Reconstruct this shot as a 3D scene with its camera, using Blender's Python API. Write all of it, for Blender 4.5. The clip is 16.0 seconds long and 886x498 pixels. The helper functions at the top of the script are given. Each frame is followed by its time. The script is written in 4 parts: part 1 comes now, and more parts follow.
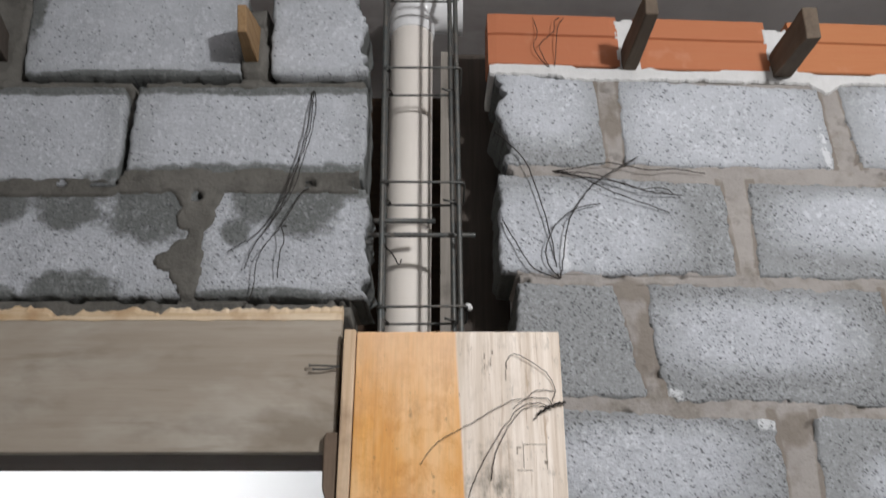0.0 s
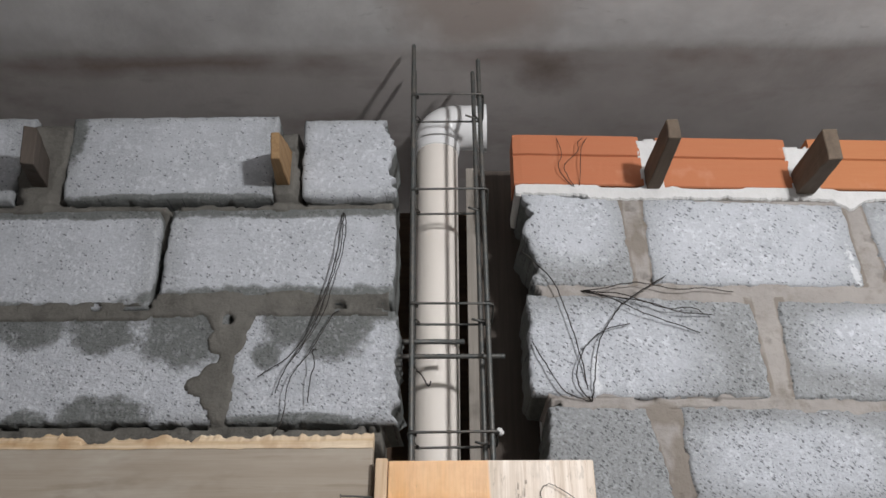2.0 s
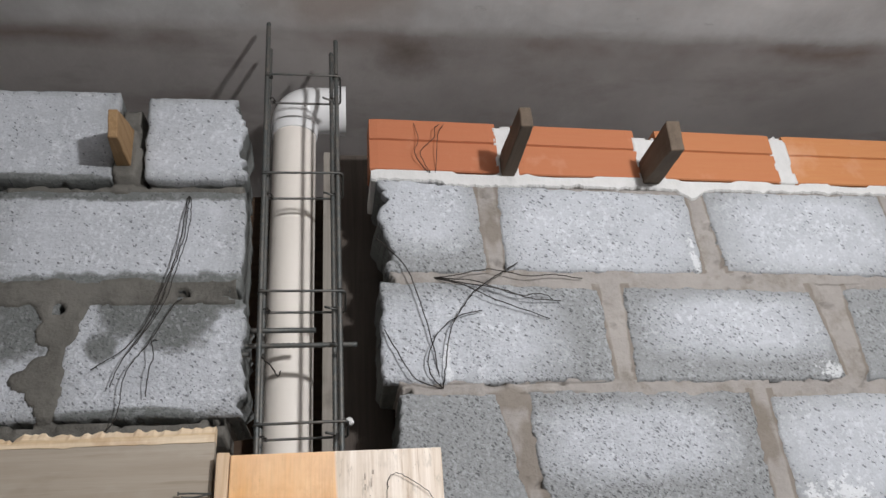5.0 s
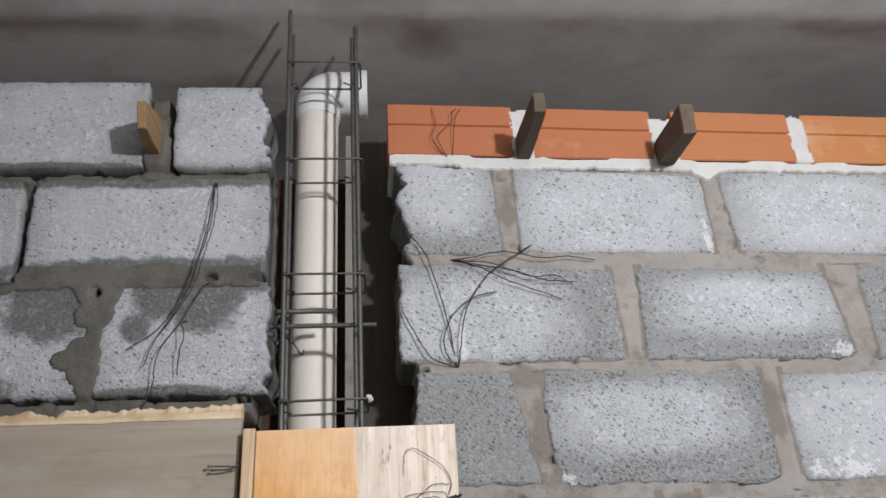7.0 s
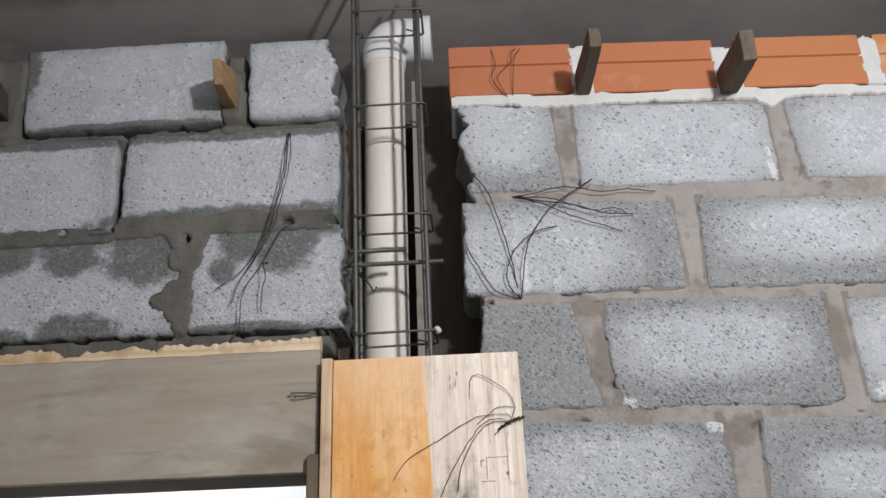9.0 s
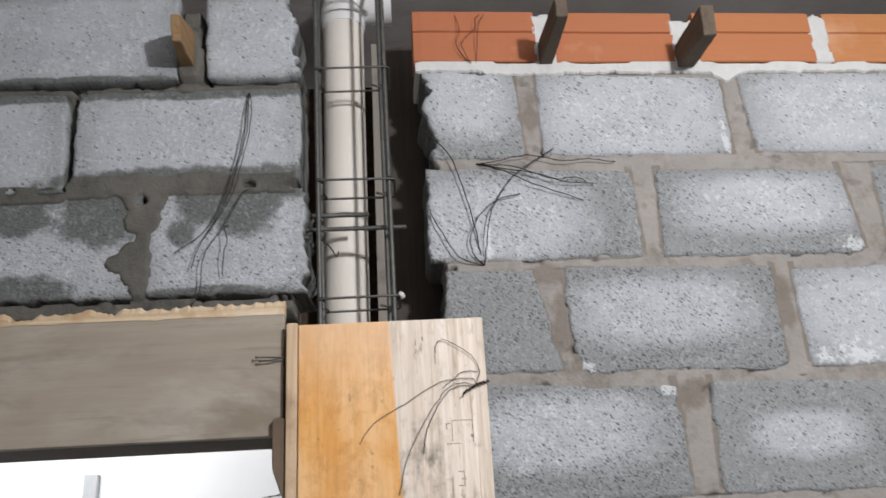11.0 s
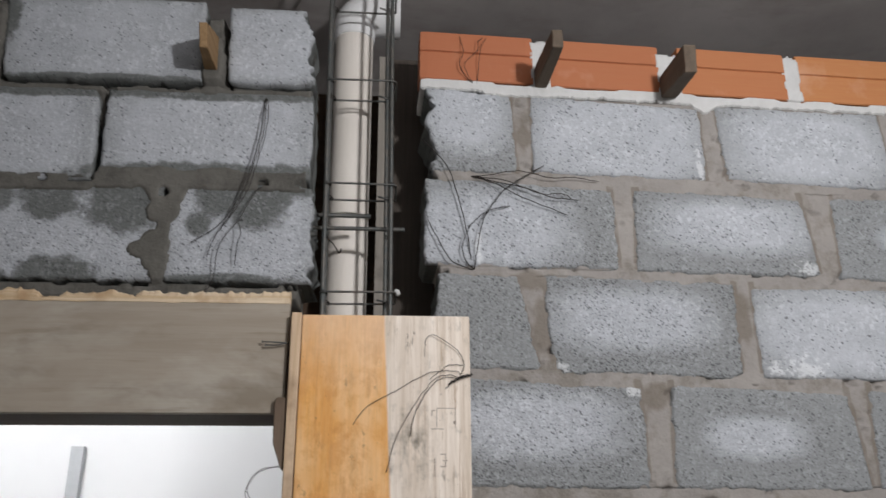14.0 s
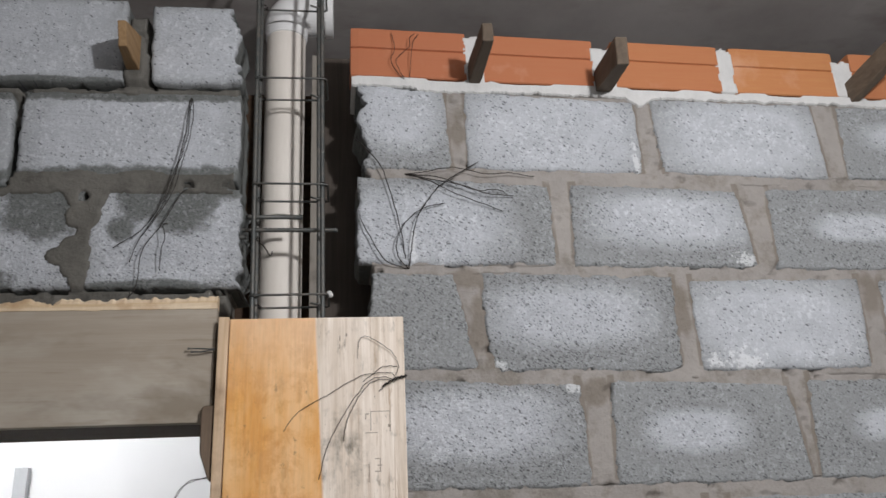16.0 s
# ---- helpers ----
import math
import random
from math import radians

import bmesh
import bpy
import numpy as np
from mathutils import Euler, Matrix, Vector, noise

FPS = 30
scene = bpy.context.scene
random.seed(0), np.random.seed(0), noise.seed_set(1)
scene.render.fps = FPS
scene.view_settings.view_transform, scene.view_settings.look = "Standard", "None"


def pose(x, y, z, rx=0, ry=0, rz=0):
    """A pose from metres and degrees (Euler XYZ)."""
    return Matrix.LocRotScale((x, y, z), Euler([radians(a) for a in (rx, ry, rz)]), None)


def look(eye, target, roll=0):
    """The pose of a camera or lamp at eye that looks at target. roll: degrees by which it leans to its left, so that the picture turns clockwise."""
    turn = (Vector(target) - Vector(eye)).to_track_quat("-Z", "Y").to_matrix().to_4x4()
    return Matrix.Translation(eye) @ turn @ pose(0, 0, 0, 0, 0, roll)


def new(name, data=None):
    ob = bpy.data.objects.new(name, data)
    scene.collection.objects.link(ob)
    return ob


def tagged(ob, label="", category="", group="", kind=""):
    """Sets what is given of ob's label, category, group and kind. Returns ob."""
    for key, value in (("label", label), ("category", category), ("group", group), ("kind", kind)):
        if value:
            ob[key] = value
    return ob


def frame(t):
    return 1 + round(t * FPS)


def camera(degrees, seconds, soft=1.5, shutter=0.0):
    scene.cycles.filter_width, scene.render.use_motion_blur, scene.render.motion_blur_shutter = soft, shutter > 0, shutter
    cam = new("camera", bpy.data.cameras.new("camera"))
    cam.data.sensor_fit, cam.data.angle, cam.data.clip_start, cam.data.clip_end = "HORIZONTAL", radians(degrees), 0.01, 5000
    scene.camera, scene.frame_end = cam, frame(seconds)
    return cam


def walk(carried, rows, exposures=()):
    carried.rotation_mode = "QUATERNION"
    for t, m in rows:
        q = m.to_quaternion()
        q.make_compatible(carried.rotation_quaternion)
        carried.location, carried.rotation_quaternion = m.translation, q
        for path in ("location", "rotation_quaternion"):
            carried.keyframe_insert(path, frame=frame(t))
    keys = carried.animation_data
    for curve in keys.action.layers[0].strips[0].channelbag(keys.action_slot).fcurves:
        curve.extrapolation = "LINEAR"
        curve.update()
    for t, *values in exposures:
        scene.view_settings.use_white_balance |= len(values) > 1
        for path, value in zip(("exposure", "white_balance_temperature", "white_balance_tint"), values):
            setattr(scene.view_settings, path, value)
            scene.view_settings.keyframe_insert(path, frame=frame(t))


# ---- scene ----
cam = camera(57.8, 16.0, shutter=0.5)
PATH = [
    (0, (0.029, -0.008, 1.908), (0.028, 1.822, 2.716), -0.0),
    (0.5, (0.022, -0.025, 1.928), (0.002, 1.765, 2.821), -0.4),
    (1, (0.02, -0.044, 1.955), (-0.03, 1.718, 2.9), 0.1),
    (1.5, (0.014, -0.047, 1.962), (-0.035, 1.703, 2.929), 0.0),
    (2, (0.007, -0.044, 1.962), (-0.033, 1.691, 2.956), 0.1),
    (2.5, (0.007, -0.047, 1.964), (-0.034, 1.672, 2.985), 0.2),
    (3, (0.015, -0.048, 1.966), (0.006, 1.677, 2.978), -0.4),
    (3.5, (0.032, -0.044, 1.97), (0.086, 1.697, 2.953), -1.7),
    (4, (0.054, -0.028, 1.971), (0.236, 1.709, 2.945), -3.8),
    (4.5, (0.053, -0.021, 1.972), (0.308, 1.713, 2.935), -4.4),
    (7, (0.087, -0.084, 1.976), (0.251, 1.703, 2.86), -3.3),
    (7.5, (0.081, -0.099, 1.949), (0.074, 1.712, 2.798), -1.6),
    (8, (0.099, -0.125, 1.944), (0.0, 1.706, 2.742), -0.9),
    (8.5, (0.14, -0.134, 1.936), (0.052, 1.707, 2.712), -1.8),
    (11, (0.075, -0.146, 1.941), (0.176, 1.734, 2.616), -3.3),
    (11.5, (0.113, -0.16, 1.931), (0.333, 1.76, 2.446), -4.3),
    (12, (0.135, -0.17, 1.928), (0.542, 1.718, 2.448), -4.4),
    (12.5, (0.114, -0.204, 1.936), (0.559, 1.663, 2.499), -4.0),
    (13, (0.084, -0.224, 1.937), (0.476, 1.642, 2.539), -3.8),
    (13.5, (0.057, -0.243, 1.919), (0.349, 1.647, 2.503), -2.0),
    (14, (0.051, -0.281, 1.91), (0.188, 1.601, 2.573), -0.3),
    (14.5, (0.046, -0.276, 1.892), (0.147, 1.601, 2.575), -0.4),
    (15, (0.068, -0.271, 1.906), (0.232, 1.606, 2.577), -0.9),
    (15.5, (0.09, -0.26, 1.91), (0.287, 1.613, 2.583), -1.8),
    (16, (0.112, -0.247, 1.902), (0.338, 1.62, 2.583), -2.7),
]
EXPOSURES = [(0.0, -0.15), (1.0, 0.0), (4.5, 0.05), (7.5, 0.0), (11.0, -0.02), (11.5, -0.22), (12.0, -0.34), (12.5, -0.27), (13.5, -0.25), (14.0, -0.33), (14.5, -0.22), (16.0, -0.25)]
walk(cam, [(t, look(eye, target, roll)) for t, eye, target, roll in PATH], EXPOSURES)

# ---- light ----
world = bpy.data.worlds.new("world")
scene.world = world
world.use_nodes = True
world.node_tree.nodes["Background"].inputs[0].default_value = (0.6, 0.68, 0.8, 1)
world.node_tree.nodes["Background"].inputs[1].default_value = 0.02


def bulb(name, place, watts, colour, radius):
    data = bpy.data.lights.new(name, "POINT")
    data.energy, data.color, data.shadow_soft_size = watts, colour, radius
    ob = new(name, data)
    ob.location = place
    return ob


BULB = (0.82, -0.42, 2.65)
bulb("bulb_light", BULB, 100, (0.975, 0.97, 0.985), 0.045)
bulb("back_room_light", (-1.7, 2.25, 2.85), 72, (0.95, 0.97, 1.0), 0.08)


# ---- materials ----
class Mat:
    """A node material with a few shorthands."""

    def __init__(self, name, rough=0.8, metal=0.0, spec=0.3):
        self.m = bpy.data.materials.new(name)
        self.m.use_nodes = True
        self.t = self.m.node_tree
        self.b = self.t.nodes["Principled BSDF"]
        self.b.inputs["Roughness"].default_value = rough
        self.b.inputs["Metallic"].default_value = metal
        self.b.inputs["Specular IOR Level"].default_value = spec
        self.co = self.node("ShaderNodeTexCoord").outputs["Object"]

    def node(self, kind, **kw):
        n = self.t.nodes.new(kind)
        for k, v in kw.items():
            n.inputs[k.replace("_", " ")].default_value = v
        return n

    def link(self, a, b):
        self.t.links.new(a, b)

    def mapped(self, scale=(1, 1, 1), shift=None):
        n = self.node("ShaderNodeMapping")
        n.inputs["Scale"].default_value = scale
        self.link(self.co, n.inputs["Vector"])
        if shift:
            self.link(shift, n.inputs["Location"])
        return n.outputs[0]

    def rnd(self, gain=9.0):
        return self.math("MULTIPLY", self.node("ShaderNodeObjectInfo").outputs["Random"], gain)

    def noise(self, scale, detail=3, rough=0.55, at=None, dist=0.0):
        n = self.node("ShaderNodeTexNoise", Scale=scale, Detail=detail, Roughness=rough, Distortion=dist)
        self.link(at or self.co, n.inputs["Vector"])
        return n.outputs["Fac"]

    def voronoi(self, scale, at=None, feature="F1", rand=1.0):
        n = self.node("ShaderNodeTexVoronoi", Scale=scale, Randomness=rand)
        n.feature = feature
        self.link(at or self.co, n.inputs["Vector"])
        return n.outputs["Distance"]

    def ramp(self, v, *stops):
        n = self.node("ShaderNodeValToRGB")
        e = n.color_ramp.elements
        for i, (p, c) in enumerate(stops):
            el = e[i] if i < 2 else e.new(p)
            el.position = p
            el.color = (*c, 1) if isinstance(c, tuple) else (c, c, c, 1)
        self.link(v, n.inputs[0])
        return n.outputs[0]

    def math(self, op, a, b=0.0, clamp=False):
        n = self.node("ShaderNodeMath")
        n.operation, n.use_clamp = op, clamp
        for s, v in zip(n.inputs, (a, b)):
            if isinstance(v, (int, float)):
                s.default_value = v
            else:
                self.link(v, s)
        return n.outputs[0]

    def mix(self, f, a, b, how="MIX"):
        n = self.node("ShaderNodeMix")
        n.data_type, n.blend_type = "RGBA", how
        for s, v in ((n.inputs[0], f), (n.inputs[6], a), (n.inputs[7], b)):
            if isinstance(v, tuple):
                s.default_value = (*v, 1)
            elif isinstance(v, (int, float)):
                s.default_value = v
            else:
                self.link(v, s)
        return n.outputs[2]

    def attr(self, name):
        n = self.node("ShaderNodeAttribute")
        n.attribute_name = name
        return n.outputs["Fac"]

    def sep(self, axis, at=None):
        n = self.node("ShaderNodeSeparateXYZ")
        self.link(at or self.co, n.inputs[0])
        return n.outputs[axis]

    def colour(self, c):
        if isinstance(c, tuple):
            self.b.inputs["Base Color"].default_value = (*c, 1)
        else:
            self.link(c, self.b.inputs["Base Color"])

    def bump(self, *hs):
        last = None
        for h, strength, dist in hs:
            n = self.node("ShaderNodeBump", Strength=strength, Distance=dist)
            self.link(h, n.inputs["Height"])
            if last:
                self.link(last, n.inputs["Normal"])
            last = n.outputs[0]
        self.link(last, self.b.inputs["Normal"])

    def rough(self, v):
        self.link(v, self.b.inputs["Roughness"])


def concrete_block():
    k = Mat("concrete_block", 0.92, spec=0.2)
    at = k.mapped((1, 1, 1), k.rnd())
    grain = k.noise(210, 4, 0.7, at)
    blot = k.noise(14, 4, 0.6, at)
    wob = k.noise(30, 4, 0.65, at)
    coarse = k.attr("coarse")
    many = k.noise(13, 3, 0.6, at)
    # open pores: short pits that all slant one way, thick in places and sparse in others
    turned = k.mapped((1, 1, 1), k.rnd())
    turned.node.inputs["Rotation"].default_value = (0, radians(-36), 0)
    wig = k.node("ShaderNodeTexNoise", Scale=170, Detail=2)
    k.link(at, wig.inputs["Vector"])
    bent = k.node("ShaderNodeVectorMath")
    bent.operation = "MULTIPLY_ADD"
    k.link(wig.outputs["Color"], bent.inputs[0])
    bent.inputs[1].default_value = (0.0065, 0.0065, 0.0065)
    k.link(turned, bent.inputs[2])

    def pores(long, thin, size, share):
        """A layer of pits: one to a cell of long by thin metres, kept in that share of the cells."""
        flat = k.node("ShaderNodeCombineXYZ")
        k.link(k.math("DIVIDE", k.sep(0, bent.outputs[0]), long), flat.inputs[0])
        k.link(k.math("DIVIDE", k.sep(2, bent.outputs[0]), thin), flat.inputs[1])
        v = k.node("ShaderNodeTexVoronoi", Scale=1.0, Randomness=1.0)
        v.voronoi_dimensions = "2D"
        k.link(flat.outputs[0], v.inputs["Vector"])
        parts = k.node("ShaderNodeSeparateColor")
        k.link(v.outputs["Color"], parts.inputs[0])
        keep = k.math("GREATER_THAN", share, parts.outputs[0])
        reach = k.math("MULTIPLY", k.math("ADD", 0.45, parts.outputs[1]), size)
        inside = k.math("MULTIPLY", k.math("SUBTRACT", 1.0, k.math("DIVIDE", v.outputs["Distance"], reach)), 2.2, True)
        return k.math("MULTIPLY", inside, keep)

    thick = k.math("MULTIPLY", k.ramp(many, (0.36, 0.2), (0.62, 1.0)), coarse)
    thick = k.math("MULTIPLY", thick, k.ramp(k.attr("damp"), (0.2, 0.75), (1.0, 1.35)))
    pit = pores(0.0130, 0.0052, 0.27, k.math("MULTIPLY", thick, 0.46))
    pit = k.math("MAXIMUM", pit, k.math("MULTIPLY", pores(0.0072, 0.0038, 0.30, k.math("MULTIPLY", thick, 0.62)), 0.75))
    hole = pores(0.024, 0.013, 0.105, k.math("ADD", 0.10, k.math("MULTIPLY", coarse, 0.12)))
    pit = k.math("MAXIMUM", pit, hole)
    lump = k.noise(105, 3, 0.6, at)
    dry = k.mix(k.ramp(grain, (0.32, 0.0), (0.66, 1.0)), (0.372, 0.387, 0.413), (0.450, 0.468, 0.499))
    dry = k.mix(k.ramp(blot, (0.35, 0.0), (0.7, 0.6)), dry, (0.528, 0.547, 0.584))
    wet = k.mix(k.ramp(grain, (0.3, 0.0), (0.7, 1.0)), (0.224, 0.232, 0.235), (0.304, 0.315, 0.321))
    # damp: 0 dry to 1 soaked, stored with the block, with a ragged limit
    d = k.math("ADD", k.attr("damp"), k.math("MULTIPLY", k.math("SUBTRACT", wob, 0.5), 0.6))
    d = k.math("ADD", d, k.math("MULTIPLY", k.math("SUBTRACT", lump, 0.5), 0.5))
    d = k.ramp(d, (0.15, 0.0), (0.85, 1.0))
    c = k.mix(d, dry, wet)
    # soaked spots on the faces, and the painted shade of the block ends
    soak_shade = k.ramp(k.math("ADD", k.attr("soak_shade"), k.math("ADD", k.math("MULTIPLY", k.math("SUBTRACT", wob, 0.5), 0.75), k.math("MULTIPLY", k.math("SUBTRACT", lump, 0.5), 0.45))), (0.38, 0.0), (0.60, 0.88))
    c = k.mix(soak_shade, c, (0.135, 0.142, 0.137))
    # pale cement skin between the pores, rubbed in places
    skin = k.math("MULTIPLY", k.ramp(lump, (0.50, 0.0), (0.64, 1.0)), k.ramp(k.noise(17, 3, 0.6, at), (0.40, 0.18), (0.62, 0.78)))
    skin = k.math("MULTIPLY", skin, k.math("SUBTRACT", 1.0, k.math("MULTIPLY", d, 0.72)))
    c = k.mix(skin, c, (0.615, 0.636, 0.668))
    # white splashes of lime
    lime = k.ramp(k.math("ADD", k.attr("pale"), k.math("MULTIPLY", k.math("SUBTRACT", k.noise(60, 4, 0.7, at), 0.5), 3.2)), (0.48, 0.0), (0.75, 0.6))
    c = k.mix(lime, c, (0.74, 0.755, 0.77))
    c = k.mix(k.math("MULTIPLY", soak_shade, 0.75), c, (0.135, 0.142, 0.137))
    # the shadow inside each pore is put into the colour as well
    c = k.mix(k.math("MULTIPLY", pit, 0.76), c, (0.060, 0.061, 0.064))
    k.colour(c)
    crumbs = k.ramp(k.noise(1.0, 3, 0.6, k.mapped((135, 150, 165), k.rnd(4)), 0.5), (0.40, 0.0), (0.60, 1.0))
    k.bump((pit, -1.0, 0.005), (k.math("MULTIPLY", lump, k.math("ADD", 0.3, k.math("MULTIPLY", coarse, 0.7))), 0.8, 0.0035), (k.math("MULTIPLY", crumbs, coarse), 0.55, 0.0024), (grain, 0.3, 0.0012), (blot, 0.5, 0.006))
    return k.m


def mortar(name, a, b, dark):
    k = Mat(name, 0.9, spec=0.2)
    n1, n2 = k.noise(9, 4, 0.6), k.noise(190, 3, 0.7)
    c = k.mix(k.ramp(n1, (0.35, 0.0), (0.65, 1.0)), a, b)
    c = k.mix(k.math("MULTIPLY", k.ramp(k.noise(13, 4, 0.65), (0.50, 0.0), (0.64, 1.0)), 0.75), c, dark)
    c = k.mix(k.math("MULTIPLY", k.ramp(n2, (0.35, 0.0), (0.65, 1.0)), 0.4), c, b)
    c = k.mix(k.ramp(k.attr("dab"), (0.25, 0.0), (0.75, 0.7)), c, (0.178, 0.15, 0.122))
    k.colour(c)
    k.bump((n2, 0.6, 0.002), (k.noise(45, 4, 0.65), 0.8, 0.005))
    return k.m


def plain(name, a, b, scale, rough=0.6, metal=0.0, bump=0.2, fine=220, spec=0.3):
    k = Mat(name, rough, metal, spec)
    n1, n2 = k.noise(scale, 4, 0.6), k.noise(fine, 3, 0.6)
    k.colour(k.mix(k.math("MULTIPLY", k.math("ADD", k.ramp(n1, (0.3, 0.0), (0.7, 1.0)), n2), 0.5), a, b))
    k.bump((n2, bump, 0.002))
    return k.m


def terracotta():
    k = Mat("terracotta", 0.75, spec=0.25)
    at = k.mapped((1, 1, 1), k.rnd())
    streak = k.noise(1.0, 4, 0.6, k.mapped((14, 80, 160), k.rnd()))
    tone = k.mix(k.attr("tone"), (0.41, 0.150, 0.078), (0.50, 0.232, 0.092))
    c = k.mix(k.math("MULTIPLY", streak, 0.6), tone, (0.42, 0.13, 0.06))
    dust = k.math("MULTIPLY", k.ramp(k.noise(7, 4, 0.65, at), (0.58, 0.0), (0.72, 1.0)), 0.35)
    c = k.mix(dust, c, (0.66, 0.42, 0.30))
    k.colour(c)
    k.bump((streak, 0.15, 0.002), (k.noise(240, 3, 0.6, at), 0.2, 0.001))
    return k.m


def wood(name, a, b, dirt, axis=2, amount=0.4, rough=0.7, grain_scale=1.0):
    k = Mat(name, rough, spec=0.25)
    s = [70 * grain_scale] * 3
    s[axis] = 3.0 * grain_scale
    at = k.mapped(tuple(s), k.rnd(5))
    ring = k.noise(1.0, 5, 0.65, at, 0.6)
    fine = [260] * 3
    fine[axis] = 14
    fib = k.noise(1.0, 3, 0.6, k.mapped(tuple(fine), k.rnd(5)))
    c = k.mix(k.ramp(ring, (0.32, 0.0), (0.68, 1.0)), a, b)
    c = k.mix(k.math("MULTIPLY", fib, 0.35), c, dirt)
    c = k.mix(k.math("MULTIPLY", k.ramp(k.noise(11, 4, 0.6), (0.5, 0.0), (0.7, 1.0)), amount), c, dirt)
    k.colour(c)
    k.bump((fib, 0.35, 0.0015), (ring, 0.2, 0.002))
    return k.m


def form_board():
    """Old shuttering timber, grey-brown, clouded by dried cement, with dark water marks."""
    k = Mat("grey_form_wood", 0.75, spec=0.25)
    ring = k.noise(1.0, 5, 0.65, k.mapped((1.6, 40, 38)), 0.5)
    fib = k.noise(1.0, 3, 0.6, k.mapped((10, 220, 260)))
    cloud = k.noise(1.0, 4, 0.6, k.mapped((4.5, 4, 10)), 0.2)
    c = k.mix(k.ramp(ring, (0.35, 0.0), (0.65, 1.0)), (0.345, 0.296, 0.240), (0.42, 0.368, 0.306))
    c = k.mix(k.ramp(cloud, (0.46, 0.0), (0.64, 0.8)), c, (0.47, 0.432, 0.376))
    c = k.mix(k.ramp(k.noise(1.0, 5, 0.65, k.mapped((3.4, 5, 9)), 0.2), (0.52, 0.0), (0.70, 0.75)), c, (0.205, 0.168, 0.125))
    c = k.mix(k.ramp(k.noise(1.0, 3, 0.6, k.mapped((5, 30, 60))), (0.60, 0.0), (0.70, 0.4)), c, (0.22, 0.18, 0.13))
    c = k.mix(k.math("MULTIPLY", fib, 0.25), c, (0.26, 0.215, 0.16))
    k.colour(c)
    k.bump((fib, 0.3, 0.0012), (ring, 0.2, 0.002))
    return k.m


def stained_board():
    """A pale softwood board, one half of its width soaked with orange form oil."""
    k = Mat("stained_board", 0.5, spec=0.35)
    at = k.mapped((60, 60, 2.6))
    ring = k.noise(1.0, 5, 0.6, at, 0.8)
    fib = k.noise(1.0, 3, 0.6, k.mapped((240, 240, 10)))
    x = k.math("ADD", k.sep(0), k.math("MULTIPLY", k.sep(2), 0.048))
    x = k.math("ADD", x, k.math("MULTIPLY", k.math("SUBTRACT", fib, 0.5), 0.004))
    oiled = k.ramp(x, (-0.003, 1.0), (0.0, 0.0))
    cloud = k.noise(8, 4, 0.6, k.mapped((1.6, 1, 0.7)))
    a = k.mix(k.ramp(ring, (0.3, 0.0), (0.7, 1.0)), (0.68, 0.30, 0.072), (0.84, 0.44, 0.135))
    a = k.mix(k.ramp(cloud, (0.42, 0.0), (0.62, 0.8)), a, (0.88, 0.56, 0.28))
    a = k.mix(k.ramp(k.noise(26, 5, 0.75), (0.50, 0.0), (0.66, 0.5)), a, (0.62, 0.27, 0.055))
    a = k.mix(k.ramp(k.noise(1.0, 4, 0.7, k.mapped((34, 34, 12))), (0.56, 0.0), (0.68, 0.35)), a, (0.40, 0.16, 0.035))
    b = k.mix(k.ramp(ring, (0.3, 0.0), (0.7, 1.0)), (0.61, 0.50, 0.395), (0.91, 0.82, 0.73))
    # cement smudges and mould specks on the bare half
    speck = k.math("MULTIPLY", k.ramp(k.noise(1.0, 4, 0.7, k.mapped((80, 80, 26))), (0.55, 0.0), (0.64, 1.0)), k.ramp(k.noise(9, 3, 0.6), (0.46, 0.0), (0.60, 0.6)))
    b = k.mix(speck, b, (0.20, 0.17, 0.13))
    sm = k.node("ShaderNodeVectorMath")
    sm.operation = "DISTANCE"
    k.link(k.mapped((1, 0, 0.62)), sm.inputs[0])
    sm.inputs[1].default_value = (0.052, 0, -0.146)
    smudge = k.ramp(k.math("ADD", sm.outputs["Value"], k.math("MULTIPLY", k.math("SUBTRACT", k.noise(38, 5, 0.75), 0.5), 0.16)), (0.0, 0.95), (0.052, 0.0))
    smudge = k.math("MULTIPLY", smudge, k.ramp(k.noise(1.0, 4, 0.7, k.mapped((45, 45, 17))), (0.42, 0.0), (0.60, 1.0)))
    b = k.mix(smudge, b, (0.21, 0.185, 0.15))
    # dark grain lines and nail-torn fibres, thicker along the free edge
    lines = k.ramp(k.noise(1.0, 4, 0.7, k.mapped((150, 150, 5.0), k.rnd()), 0.5), (0.56, 0.0), (0.63, 1.0))
    lines = k.math("MULTIPLY", lines, k.ramp(k.math("ADD", k.sep(0), k.math("MULTIPLY", k.math("SUBTRACT", k.noise(7, 3, 0.6), 0.5), 0.25)), (0.02, 0.15), (0.13, 0.75)))
    b = k.mix(lines, b, (0.44, 0.31, 0.20))
    b = k.mix(k.ramp(k.noise(1.0, 4, 0.75, k.mapped((120, 120, 60), k.rnd()), 0.3), (0.66, 0.0), (0.71, 0.85)), b, (0.16, 0.125, 0.095))
    patch = k.ramp(k.noise(1.0, 5, 0.7, k.mapped((22, 22, 13)), 0.4), (0.52, 0.0), (0.62, 0.45))
    a = k.mix(patch, a, (0.62, 0.27, 0.07))
    a = k.mix(k.ramp(k.noise(1.0, 4, 0.7, k.mapped((60, 60, 38), k.rnd())), (0.63, 0.0), (0.70, 0.6)), a, (0.24, 0.12, 0.05))
    b = k.mix(k.ramp(k.noise(1.0, 5, 0.7, k.mapped((20, 20, 9)), 0.4), (0.52, 0.0), (0.66, 0.35)), b, (0.52, 0.44, 0.36))
